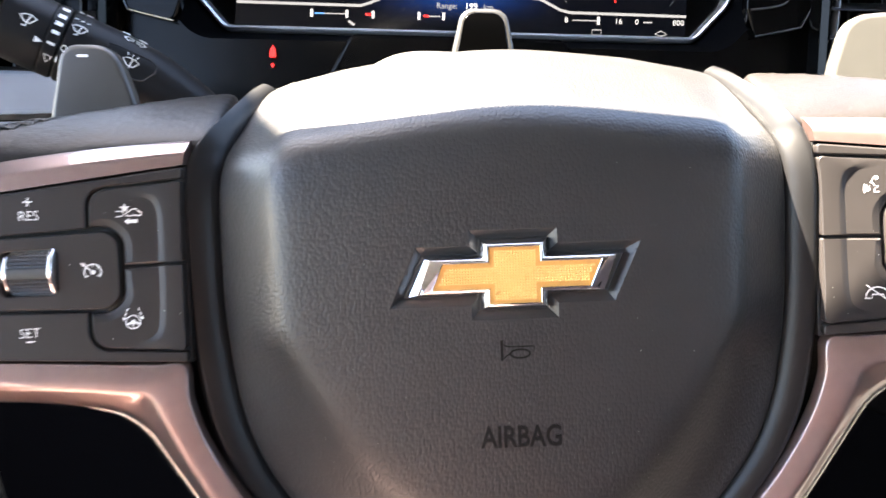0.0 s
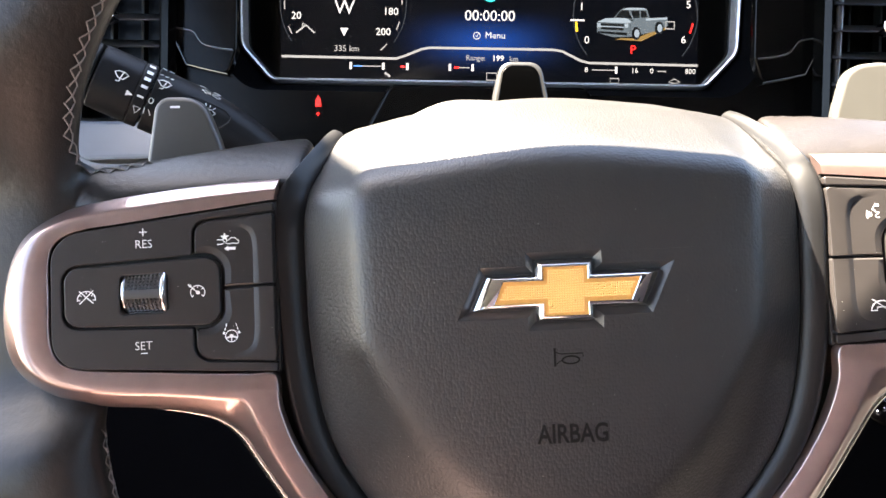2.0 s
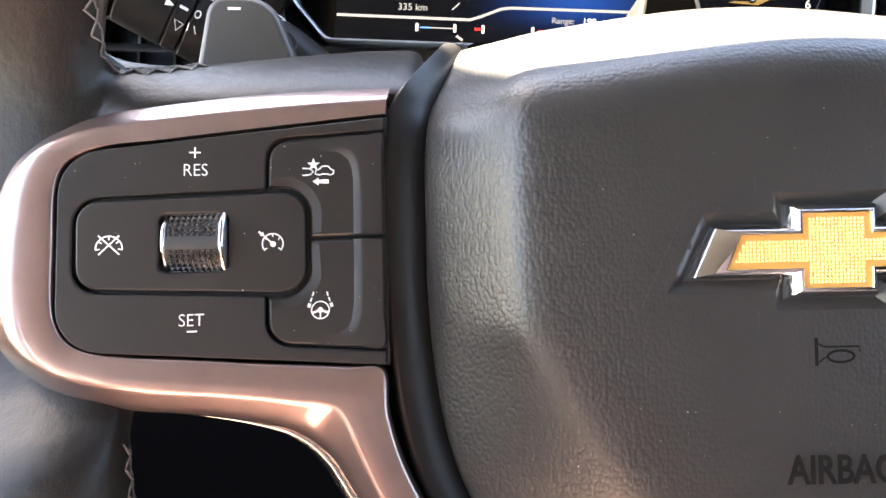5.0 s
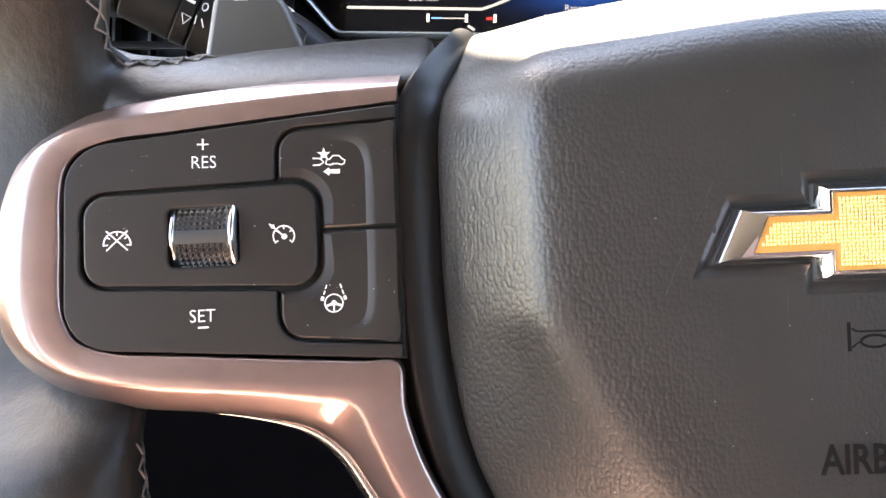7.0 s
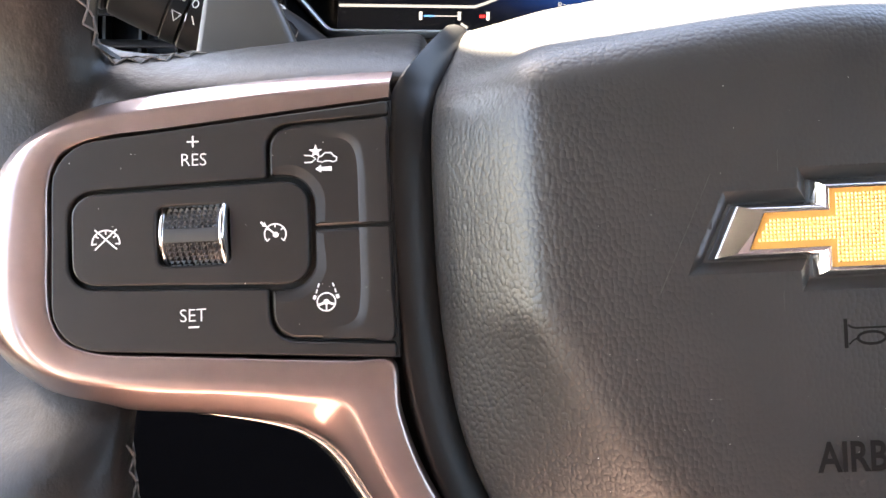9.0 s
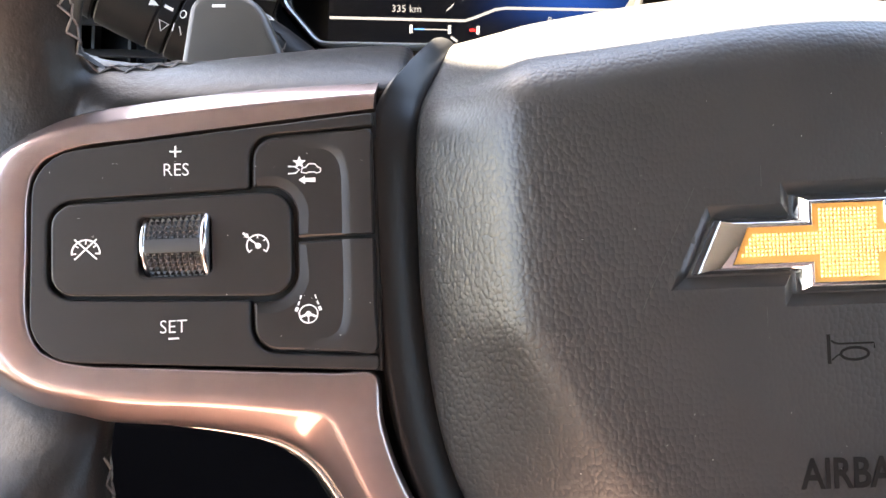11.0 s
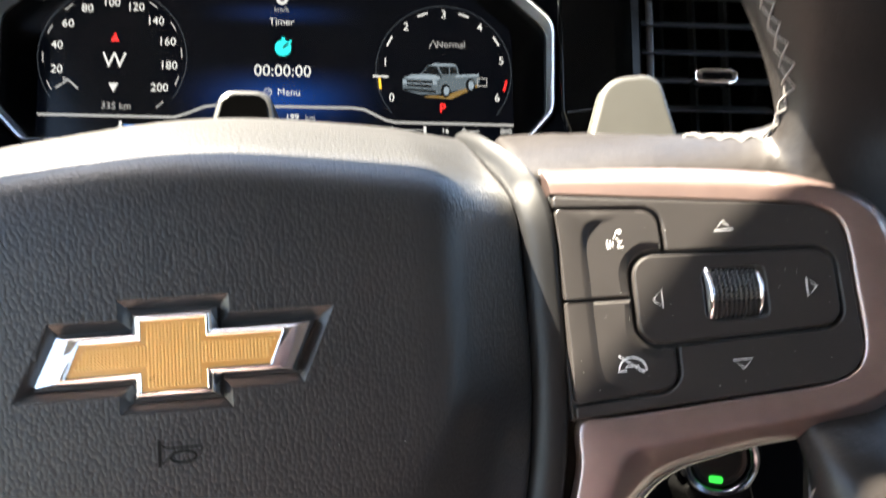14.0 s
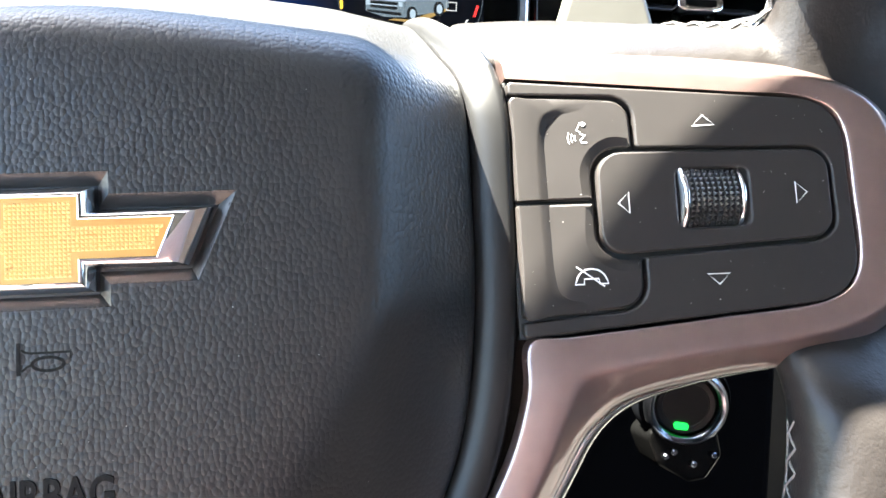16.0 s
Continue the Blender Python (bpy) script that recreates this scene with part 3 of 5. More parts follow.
def symbols_left(panel, f):
    g = lambda x, z: f(x, z) - 0.5 - (z - 4.6) * 0.03
    h = f
    bm = bmesh.new()
    letters(bm, "RES", 3.85, -133.4, 20.7, h, squash=0.9, bold=-0.035)
    stroke(bm, [(-134.7, 24.7), (-132.3, 24.7)], 0.32, h), stroke(bm, [(-133.5, 25.9), (-133.5, 23.5)], 0.34, h)
    part("resume_mark", bm, WHITE, panel, "white RES plus lettering")
    bm = bmesh.new()
    letters(bm, "SET", 3.85, -134.0, -12.0, h, squash=0.9, bold=-0.035)
    stroke(bm, [(-134.9, -14.3), (-132.8, -14.3)], 0.36, h)
    part("set_mark", bm, WHITE, panel, "white SET minus lettering")
    for name, cx, cross in (("cancel_symbol", -150.6, True), ("speed_symbol", -117.0, False)):
        bm = bmesh.new()
        r, lo = (2.65, -8) if cross else (2.2, -42)
        zc = 3.9 if cross else 4.3
        stroke(bm, arc(cx, zc, r, lo, 180 - lo, 24), 0.30, g)
        for a in (lo + 4, 38, 90, 142, 176 - lo):
            c, s = math.cos(radians(a)), math.sin(radians(a))
            stroke(bm, [(cx + c * r * 0.68, zc + s * r * 0.68), (cx + c * r, zc + s * r)], 0.28, g)
        if cross:
            stroke(bm, [(cx - 2.1, 6.7), (cx + 2.1, 2.6)], 0.31, g, 0.16), stroke(bm, [(cx + 2.1, 6.7), (cx - 2.1, 2.6)], 0.31, g, 0.18)
        else:
            fill(bm, arc(cx + 0.1, 4.2, 0.62, 0, 360, 12)[:-1], g, 0.16)
            stroke(bm, [(cx - 1.5, 5.7), (cx, 4.3)], 0.33, g, 0.18)
            fill(bm, [(cx - 1.6, 5.9), (cx - 2.7, 6.1), (cx - 2.1, 7.0)], g, 0.2)
            stroke(bm, [(cx - 2.3, 6.4), (cx - 2.9, 7.0)], 0.41, g, 0.2)
        part(name, bm, WHITE, panel, "white speed control symbol")
    # distance symbol: car, arrow and star
    k = lambda x, z: f(x, z) + 0.1
    bm = bmesh.new()
    cx, cz = -107.3, 20.2
    car = [(0.2, -0.6), (0.4, 0.4), (1.3, 0.7), (2.0, 1.5), (3.6, 1.5), (4.2, 0.7), (5.0, 0.3), (4.8, -0.6), (4.0, -0.9), (3.4, -0.6), (2.0, -0.6), (1.4, -0.9)]
    stroke(bm, [(cx - 0.8 + x * 0.85, cz + z * 0.85 + 0.1) for x, z in car], 0.28, k, closed=True)
    stroke(bm, [(cx - 3.4, cz + 0.9), (cx - 1.9, cz + 0.8), (cx - 1.0, cz + 0.1), (cx - 1.9, cz - 0.6), (cx - 3.4, cz - 0.7)], 0.28, k)
    star = [(cx - 1.0 + (1.5 if i % 2 == 0 else 0.6) * math.sin(i * math.pi / 5), cz + 1.7 + (1.5 if i % 2 == 0 else 0.6) * math.cos(i * math.pi / 5)) for i in range(10)]
    fill(bm, star, k, 0.16)
    fill(bm, [(cx - 1.2, cz - 2.1), (cx + 0.1, cz - 1.2), (cx + 0.1, cz - 1.7), (cx + 2.3, cz - 1.6), (cx + 2.3, cz - 2.6), (cx + 0.1, cz - 2.5), (cx + 0.1, cz - 3.0)], k)
    part("collision_symbol", bm, WHITE, panel, "white car, star and arrow symbol")
    bm = bmesh.new()
    cx, cz = -107.0, -10.6
    stroke(bm, arc(cx, cz, 1.9, 0, 360, 26)[:-1], 0.28, k, closed=True)
    fill(bm, arc(cx, cz, 0.62, 0, 360, 12)[:-1], k, 0.16)
    for a in (200, 340, 270):
        stroke(bm, [(cx, cz), (cx + 1.8 * math.cos(radians(a)), cz + 1.8 * math.sin(radians(a)))], 0.5 if a != 270 else 0.3, k, 0.15)
    for s in (-1, 1):
        for u in range(3):
            x0, z0 = cx + s * (1.4 + u * 0.42), cz + 4.0 - u * 1.25
            stroke(bm, [(x0, z0), (x0 + s * 0.28, z0 - 0.85)], 0.3 + (0.35 if u == 2 else 0), k)
    part("lane_symbol", bm, WHITE, panel, "white lane and wheel symbol")


def symbols_right(panel, f):
    g = lambda x, z: f(x, z) - 0.5 - (z - 4.6) * 0.03
    h = f
    for name, cx, cz, r, turn, at in (("up_arrow", 133.1, 21.5, 2.3, 90, h), ("down_arrow", 133.2, -12.4, 2.3, 270, h), ("left_arrow", 115.2, 4.5, 2.3, 180, g), ("right_arrow", 151.2, 4.8, 2.3, 0, g)):
        bm = bmesh.new()
        pts = [(1.25, 0), (-0.95, 2.25), (-0.95, -2.25)]
        c, s = math.cos(radians(turn)), math.sin(radians(turn))
        stroke(bm, [(cx + x * c - z * s, cz + x * s + z * c) for x, z in pts], 0.3, at, closed=True)
        part(name, bm, WHITE, panel, "white arrow outline")
    k = lambda x, z: f(x, z) + 0.1
    bm = bmesh.new()
    cx, cz = 106.6, 20.4
    stroke(bm, [(cx + x, cz + z) for x, z in ((1.0, 2.4), (-0.1, 0.45), (0.65, 0.3), (0.8, -0.3), (1.9, -0.5), (0.7, -1.6), (1.0, -2.2), (2.1, -2.2))], 0.20, k)
    fill(bm, arc(cx + 1.5, cz + 1.9, 0.48, 0, 360, 12)[:-1], k)
    for u, half in ((1.5, 24), (2.2, 25), (2.9, 26)):
        stroke(bm, arc(cx + 1.0, cz - 1.1, u, 180 - half, 180 + half, 8), 0.2, k)
    part("voice_symbol", bm, WHITE, panel, "white voice symbol")
    bm = bmesh.new()
    cx, cz = 107.3, -10.8
    hand = arc(cx, cz - 1.4, 3.2, 20, 160, 16, rz=3.0) + [(cx - 3.4, cz - 1.6), (cx - 1.6, cz - 1.6), (cx - 1.5, cz - 0.5), (cx + 1.5, cz - 0.5), (cx + 1.6, cz - 1.6), (cx + 3.4, cz - 1.6)]
    stroke(bm, hand, 0.34, k, closed=True)
    stroke(bm, [(cx - 3.0, cz + 2.2), (cx + 2.6, cz - 2.2)], 0.28, k, 0.16)
    part("hang_up_symbol", bm, WHITE, panel, "white hang-up symbol")


for side in (-1, 1):
    build_trim(side)
    panel, f = build_panel(side)
    (symbols_left if side < 0 else symbols_right)(panel, f)


# rim: thicker towards the spokes
def rim_inner(deg):
    """Inner radius; deg from the right-hand side, upwards."""
    d = (deg + 180) % 360 - 180
    a = d if abs(d) < 90 else math.copysign(180 - abs(d), d)
    return 164.6 - 18 * math.exp(-(a / (11.5 if a > 0 else 24)) ** 2)


RIM_X, RIM_Y, RIM_Z, RIM_OUT, RIM_DEEP, TOP_BOW, TOP_THIN = -1.7, 3.0, 4.0, 204.0, 14.0, 17.2, 3.0


def rim_point(deg, phi):
    """phi: 0 outside, 90 towards the driver, 180 inside."""
    ri = rim_inner(deg)
    c, a = (ri + RIM_OUT) / 2, (RIM_OUT - ri) / 2
    e = lambda v: math.copysign(abs(v) ** 0.88, v)
    r = c + a * e(math.cos(radians(phi)))
    d = (deg + 180) % 360 - 180
    near = abs(d - 0.7) if abs(d) < 90 else abs(180 - abs(d) - math.copysign(0.7, d))
    wide = 18 + (18 * (1 - math.cos(radians(phi))) / 2 if d > 0 else 0)  # the inner side runs out into the spoke's top
    sunk = 1 - smooth(8, wide, near)
    top = smooth(30, 54, deg % 360) * (1 - smooth(112, 150, deg % 360))  # the unseen top bows towards the driver, to set where its shadow falls
    y = RIM_Y + 15 * sunk - TOP_BOW * top - (RIM_DEEP - TOP_THIN * top) * (1 - 0.35 * sunk) * e(math.sin(radians(phi)))
    return Vector((RIM_X + r * math.cos(radians(deg)), y, RIM_Z + r * math.sin(radians(deg))))


# leather-covered backs of the spokes: along the trim's top edge, back to the hub, and below into the rim
def soft(table, v, wide=7.0):
    return sum(lerp_table(table, v + wide * k / 3) for k in range(-3, 4)) / 7


def spoke_point(side, x, u):
    """u: 0 at the trim, 1 at the far top edge."""
    t = (x - 90) / 82
    zf = soft([(84, 38.6), (119, 36.8), (146, 33.6), (163, 29.8), (180, 17.8)], x)
    yf = 3.9 + (150 - x) * 0.19 + (-1.8 if side < 0 else 1.8) + 8.4
    zb = soft([(84, 59.5), (97, 58.5), (110, 56.3), (135, 51.8), (150, 49.3), (158, 50.5), (165, 56), (180, 70)], x)
    yb = soft([(84, 59), (97, 53), (110, 46), (135, 36), (150, 27), (160, 20), (180, 6)], x)
    out = 2.8 * math.sin(math.pi * u ** 0.8) ** 0.8 * (1 - 0.35 * t)
    p = Vector((x, yf + (yb - yf) * u, zf + (zb - zf) * u)) + Vector((0, -0.75, 0.66)) * out
    return Vector((side * p.x, p.y + max(0, x - 150) ** 2 * 0.06, p.z))


def spoke_volume(bm, side):
    rings = []
    for k in range(-4, 47):
        x = 88 + (172 - 88) * max(k, 0) / 46
        ring = [spoke_point(side, x, u / 12) for u in range(13)]
        e = ring[-1]
        ring += [e + Vector((0, 4, -3)), e + Vector((0, 12, -14)), ring[0] + Vector((0, 26, -12)), ring[0] + Vector((0, 4, -2))]
        if k < 0:  # rounded end
            c = sum(ring, Vector()) / len(ring)
            a = -k / 4 * math.pi / 2
            grow = 1 - (1 - math.cos(a)) * 0.22
            ring = [c + (p - c) * grow - Vector((side * 3.5 * math.sin(a), 0, 0)) for p in ring]
        rings.append([bm.verts.new(p) for p in ring])
    ring_bridge(bm, rings)
    bm.faces.new(rings[0]), bm.faces.new(rings[-1])


# rim and spoke covers are sewn from one skin: their volumes are melted together and smoothed
bm = bmesh.new()
rings = [[bm.verts.new(rim_point(k * 2, p * 10)) for p in range(36)] for k in range(180)]
ring_bridge(bm, rings + [rings[0]])
for side in (-1, 1):
    spoke_volume(bm, side)
bmesh.ops.recalc_face_normals(bm, faces=bm.faces)
me = bpy.data.meshes.new("rim")
bm.to_mesh(me)
bm.free()
raw = new("rim", me)
melt = raw.modifiers.new("melt", "REMESH")
melt.mode, melt.voxel_size = "VOXEL", 1.5
even = raw.modifiers.new("even", "SMOOTH")
even.factor, even.iterations = 0.5, 14
skin = bpy.data.meshes.new_from_object(raw.evaluated_get(bpy.context.evaluated_depsgraph_get()))
bpy.data.objects.remove(raw), bpy.data.meshes.remove(me)
bm = bmesh.new()
bm.from_mesh(skin)
TREE = BVHTree.FromBMesh(bm)
bpy.data.meshes.remove(skin)
rim = part("rim", bm, RIM_LEATHER, wheel, "black leather rim and spoke covers sewn as one skin", 80)


def on_skin(p, lift):
    q, nrm, _, _ = TREE.find_nearest(p)
    return q + nrm * lift


# lacing: a dark seam with threads crossing it, along the rim's inner side and round the corners onto the spokes
rng = random.Random(4)
CORNER = [(153.5, 5, 57), (151.8, 9, 53), (149.3, 16, 50.6), (145.5, 23, 49.6), (142, 27.5, 50.0), (138.5, 31, 50.6), (135.5, 33, 51.2)]


def lace(line, name):
    """line: a row of points close to the skin, evenly spaced."""
    path = list(line)
    for _ in range(6):
        path = [path[0]] + [(a + b * 2 + c) / 4 for a, b, c in zip(path, path[1:], path[2:])] + [path[-1]]
        path = [on_skin(p, 0.1) for p in path]
    thread, seam = bmesh.new(), bmesh.new()
    rows = []
    for i, p in enumerate(path):
        run = (path[min(i + 1, len(path) - 1)] - path[max(i - 1, 0)]).normalized()
        nrm = TREE.find_nearest(p)[1]
        rows.append((p, run.cross(nrm).normalized(), nrm, run))
    for _ in range(5):
        rows = [(p, (rows[max(i - 1, 0)][1] + c * 2 + rows[min(i + 1, len(rows) - 1)][1]).normalized(), nrm, run) for i, (p, c, nrm, run) in enumerate(rows)]
    ring_bridge(seam, [[seam.verts.new(on_skin(p + c * w, 0.12)) for w in (-0.9, 0.0, 0.9)] for p, c, nrm, run in rows], close=False)
    step = 5.3
    marks, run_len, want = [], 0.0, 0.0
    for (p, c, nrm, run), nxt in zip(rows, path[1:]):
        while want <= run_len + (nxt - p).length:
            k = (want - run_len) / max((nxt - p).length, 1e-6)
            marks.append((p.lerp(nxt, k), c))
            want += step
        run_len += (nxt - p).length
    for (p, c), (q, d) in zip(marks, marks[1:]):
        for s in (1, -1):
            w = 1.8 + rng.uniform(-0.4, 0.4)
            a, b = p + c * (s * w), q - d * (s * w) * 0.96
            mid = [a.lerp(b, u) for u in (0.0, 0.25, 0.5, 0.75, 1.0)]
            lift = (-0.1, 0.3, 0.42 if s > 0 else 0.62, 0.3, -0.1)
            tube(thread, [on_skin(m, h) for m, h in zip(mid, lift)], 0.29, 5, cap=False)
    tagged(part(name, thread, THREAD, rim, "grey crossed lacing thread", 60), kind="stuff")
    part("rim_seam", seam, SEAM, rim, "dark seam under the lacing", 60)


top_line = [Vector((x, y, z)) for x, y, z in [spline(CORNER, 1 - k / 20) for k in range(20)]]
top_line += [rim_point(d, 160) for d in range(20, 161)]
top_line += [Vector((-p.x, p.y, p.z)) for p in top_line[19::-1]]
lace(top_line, "lacing")
lace([rim_point(196 + k, 185) for k in range(149)], "lacing")


def spoke_back(side):
    """Back plate that carries trim and pad."""
    bm = bmesh.new()
    inner, outer = trim_keys()
    line = [Vector((side * p[0], p[1])) for p in outer] + [Vector((side * p[0], p[1])) for p in ((46, -104), (70, -76), (84, -50), (88, 0), (88, 38))]
    plate(bm, inset(line, 1.5), lambda x, z: 22 + (150 - abs(x)) * 0.1, 8, 1)
    part("spoke_back", bm, SEAM, wheel, "dark spoke back")


def paddle(side):
    bm = bmesh.new()
    line = rpoly([(side * a - 2.5, z, r) for a, z, r in ((116.5, 50, 2), (120, 61, 8), (127, 78, 12), (145.5, 79, 6), (148.5, 50, 2))], 8)
    plate(bm, line, lambda x, z: 60 + (z - 60) * 0.22, 5, 2.0, seg=4)
    p = part("shift_paddle", bm, PADDLE, wheel, "grey plastic shift paddle")
    if side < 0:
        bm = bmesh.new()
        stroke(bm, [(-141.8, 74.4), (-138.0, 74.2)], 0.9, lambda x, z: 60 + (z - 60) * 0.22, 0.15)
        part("paddle_mark", bm, WHITE, p, "white shift mark")


for side in (-1, 1):
    spoke_back(side)
    paddle(side)


# fine dust on the pads, the cover and the trim
DUST = material("dust", (0.7, 0.7, 0.68), 0.8)
dusty = random.Random(11)
bm = bmesh.new()


def speck(x, y, z, r):
    a = dusty.uniform(0, 3)
    ring = [(x + r * math.cos(a + k * 1.57) * dusty.uniform(0.5, 1.2), y, z + r * math.sin(a + k * 1.57)) for k in range(4)]
    base = [bm.verts.new(p) for p in ring]
    tip = bm.verts.new((x, y - r * 0.6, z))
    for p, q in zip(base, base[1:] + base[:1]):
        bm.faces.new((p, q, tip))


for side in (-1, 1):
    f = surf(side)
    for k in range(70 if side > 0 else 30):
        x, z = dusty.uniform(94, 158), dusty.uniform(-18, 26)
        if not (124 < x < 143 and -4 < z < 13):
            speck(side * x, f(x, z) - 0.68, z, dusty.uniform(0.05, 0.11))
for k in range(70):
    x, z = dusty.uniform(-56, 60), dusty.uniform(-60, 30)
    if not inside((x, z), LIP):
        speck(x, -0.02, z, dusty.uniform(0.05, 0.1))
tagged(part("dust_specks", bm, DUST, wheel, "scattered pale dust specks"), kind="stuff")

# ---- steering column ----
column = thing("steering_column", "black steering column shroud with a driver camera on top", "steering column", CAR)
bm = bmesh.new()
rings = []
for y, w, top, low in ((88, 60, 70, -60), (110, 70, 76, -70), (150, 78, 84, -80), (200, 84, 91, -86), (296, 88, 98, -90)):
    line = rpoly([(-w - 4, low, 20), (-w - 4, top - 26, 30), (-w * 0.45, top, 40), (w * 0.45, top, 40), (w - 4, top - 26, 30), (w - 4, low, 20)], 6)
    rings.append([bm.verts.new((p.x - 5, y, p.y)) for p in line])
ring_bridge(bm, rings)
bm.faces.new(rings[0]), bm.faces.new(rings[-1])
part("column_shroud", bm, DASH, column, "soft black column shroud", 50)
bm = bmesh.new()
cx = -3.8
line = rpoly([(cx - 14, 74, 1), (cx - 9.5, 98, 6.5), (cx + 9.5, 98, 6.5), (cx + 14, 74, 1)], 8)
plate(bm, line, lambda x, z: 119 + (z - 80) * 0.25, 26, 1.6)
pod = part("camera_housing", bm, GUNMETAL, column, "satin metal camera housing")
bm = bmesh.new()
line = rpoly([(cx - 11.4, 74, 1), (cx - 7.8, 96.0, 5.5), (cx + 7.8, 96.0, 5.5), (cx + 11.4, 74, 1)], 8)
plate(bm, line, lambda x, z: 118.4 + (z - 80) * 0.25, 2, 0.4)
part("camera_window", bm, CAMERA_GLASS, pod, "gloss black camera window")

bm = bmesh.new()
collar = rpoly([(-92, 80, 4), (-76, 111, 8), (50, 111, 8), (64, 80, 4)], 6)
plate(bm, collar, lambda x, z: 258, 50, 2.5)
part("column_collar", bm, GLOSS, column, "gloss black collar below the cluster")

# ---- multifunction stalk ----
stalk = thing("wiper_stalk", "black multifunction stalk with white wiper symbols", "control stalk", WHEEL)
A, B = Vector((-188.6, 98.4, 97.5)), Vector((-118.5, 130.7, 62.4))
axis = (B - A).normalized()


def stalk_at(t, ang, r):
    up = (Vector((0, 0, 1)) - axis * axis.z).normalized()
    sd = axis.cross(up)
    return A.lerp(B, t) - Vector((0, 0, 28 * max(0.0, t - 0.5) ** 2)) + (up * math.cos(radians(ang)) + sd * math.sin(radians(ang))) * r


def stalk_piece(name, spans, mat, label, parent):
    bm = bmesh.new()
    rings = [[bm.verts.new(stalk_at(t, k * 12, r * (1.0 if abs(math.cos(radians(k * 12))) > 0.3 else 0.94))) for k in range(30)] for t, r in spans]
    ring_bridge(bm, rings)
    bm.faces.new(rings[0]), bm.faces.new(rings[-1])
    return part(name, bm, mat, parent, label, 40)


tip = stalk_piece("stalk_tip", ((-0.16, 11.5), (-0.15, 13.0), (0.014, 14.2), (0.022, 13.4)), STALK, "black rotating end cap", stalk)
ring_piece = stalk_piece("wiper_ring", ((0.032, 13.4), (0.04, 14.3), (0.232, 14.6), (0.236, 14.2), (0.241, 14.2), (0.245, 14.6), (0.296, 14.6), (0.302, 13.8)), STALK, "black rotating wiper ring", stalk)
body = stalk_piece("stalk_body", ((0.308, 13.8), (0.315, 14.6), (0.55, 14.8), (0.7, 14.6), (0.82, 14.2), (0.94, 13.4), (1.06, 12.4), (1.2, 11.4), (1.5, 10.0)), STALK, "black stalk body", stalk)


def on_stalk(bm, t, ang, pts, width, closed=False, filled=False, r=14.95):
    """A printed mark at t along the stalk and ang round it; pts in millimetres along and across."""
    span = (B - A).length
    q = [stalk_at(t + u / span, ang - degrees_of(v, r), r) for u, v in pts]
    if filled:
        bm.faces.new([bm.verts.new(p) for p in q])
    else:
        tube(bm, q, width / 2, 4, closed=closed, cap=False)


def degrees_of(v, r):
    return v / r * 57.3


bm = bmesh.new()
FAN = [(-2.8, 0.5), (-1.3, 1.5), (1.1, 1.8), (2.9, 1.0), (1.3, -1.5), (-1.0, -1.4)]
on_stalk(bm, 0.149, 84, FAN, 0.5, closed=True)
on_stalk(bm, 0.149, 84, [(0.7, 1.6), (0.2, -0.8), (0.1, -2.9), (-1.3, -3.0)], 0.5)
part("wiper_symbol", bm, WHITE, ring_piece, "white wiper symbol")
bm = bmesh.new()
for k, a in enumerate((6, 36, 56, 71, 86, 104)):
    on_stalk(bm, 0.27, a, [(-1.4, 1.35 - 0.17 * k), (1.4, 1.35 - 0.17 * k), (1.4, -1.35 + 0.17 * k), (-1.4, -1.35 + 0.17 * k)], 0.5, filled=True, r=14.75)
part("speed_bars", bm, WHITE, ring_piece, "white wiper speed bars")
bm = bmesh.new()
on_stalk(bm, 0.219, 107, [(-1.5, 1.2), (1.4, 0), (-1.5, -1.3)], 0.5, filled=True, r=14.75)
on_stalk(bm, 0.274, 128, [(-1.5, 1.5), (1.6, 1.4), (0.1, -1.8)], 0.42, closed=True)
part("pointer_mark", bm, WHITE, ring_piece, "white pointer triangles")
bm = bmesh.new()
on_stalk(bm, 0.352, 66, FAN, 0.5, closed=True)
on_stalk(bm, 0.352, 66, [(0.7, 1.6), (0.2, -0.8), (0.1, -2.8), (-1.3, -2.9)], 0.45)
for k in (-1, 0, 1):
    on_stalk(bm, 0.352, 48, [(k * 2.3 - 0.7, -0.4), (k * 2.3 + 0.6, 0.2)], 0.45)
on_stalk(bm, 0.345, 8, [(-2.4, 0), (-0.6, 0.4)], 0.6), on_stalk(bm, 0.345, 8, [(0.6, -0.5), (2.6, -0.5), (2.6, 0.9)], 0.6)
part("mist_symbol", bm, WHITE, body, "white intermittent wiper symbol")
bm = bmesh.new()
on_stalk(bm, 0.325, 103, [(0.9 * math.cos(k * 0.628), 1.25 * math.sin(k * 0.628)) for k in range(10)], 0.42, closed=True)
on_stalk(bm, 0.325, 122, [(-1.4, 1.2), (-1.0, -1.6)], 0.42), on_stalk(bm, 0.325, 122, [(0.4, 0.9), (1.9, -1.4)], 0.42)
part("setting_mark", bm, WHITE, body, "white wiper setting marks")
bm = bmesh.new()
for s in (-1, 1):
    on_stalk(bm, 0.587, 37, [(s * 0.5, 0.8), (s * 2.3, 0.8), (s * 2.3, 1.9), (s * 4.3, 0), (s * 2.3, -1.9), (s * 2.3, -0.8), (s * 0.5, -0.8)], 0.4, closed=True)
on_stalk(bm, 0.57, 6, [(-4, 0), (-1.4, 1), (-1.4, -1)], 0.4, closed=True)
on_stalk(bm, 0.59, 6, [(1, 0.8), (4, 0.8), (4, -0.8), (1, -0.8)], 0.4, closed=True)
part("turn_symbol", bm, WHITE, body, "white turn arrows")
bm = bmesh.new()
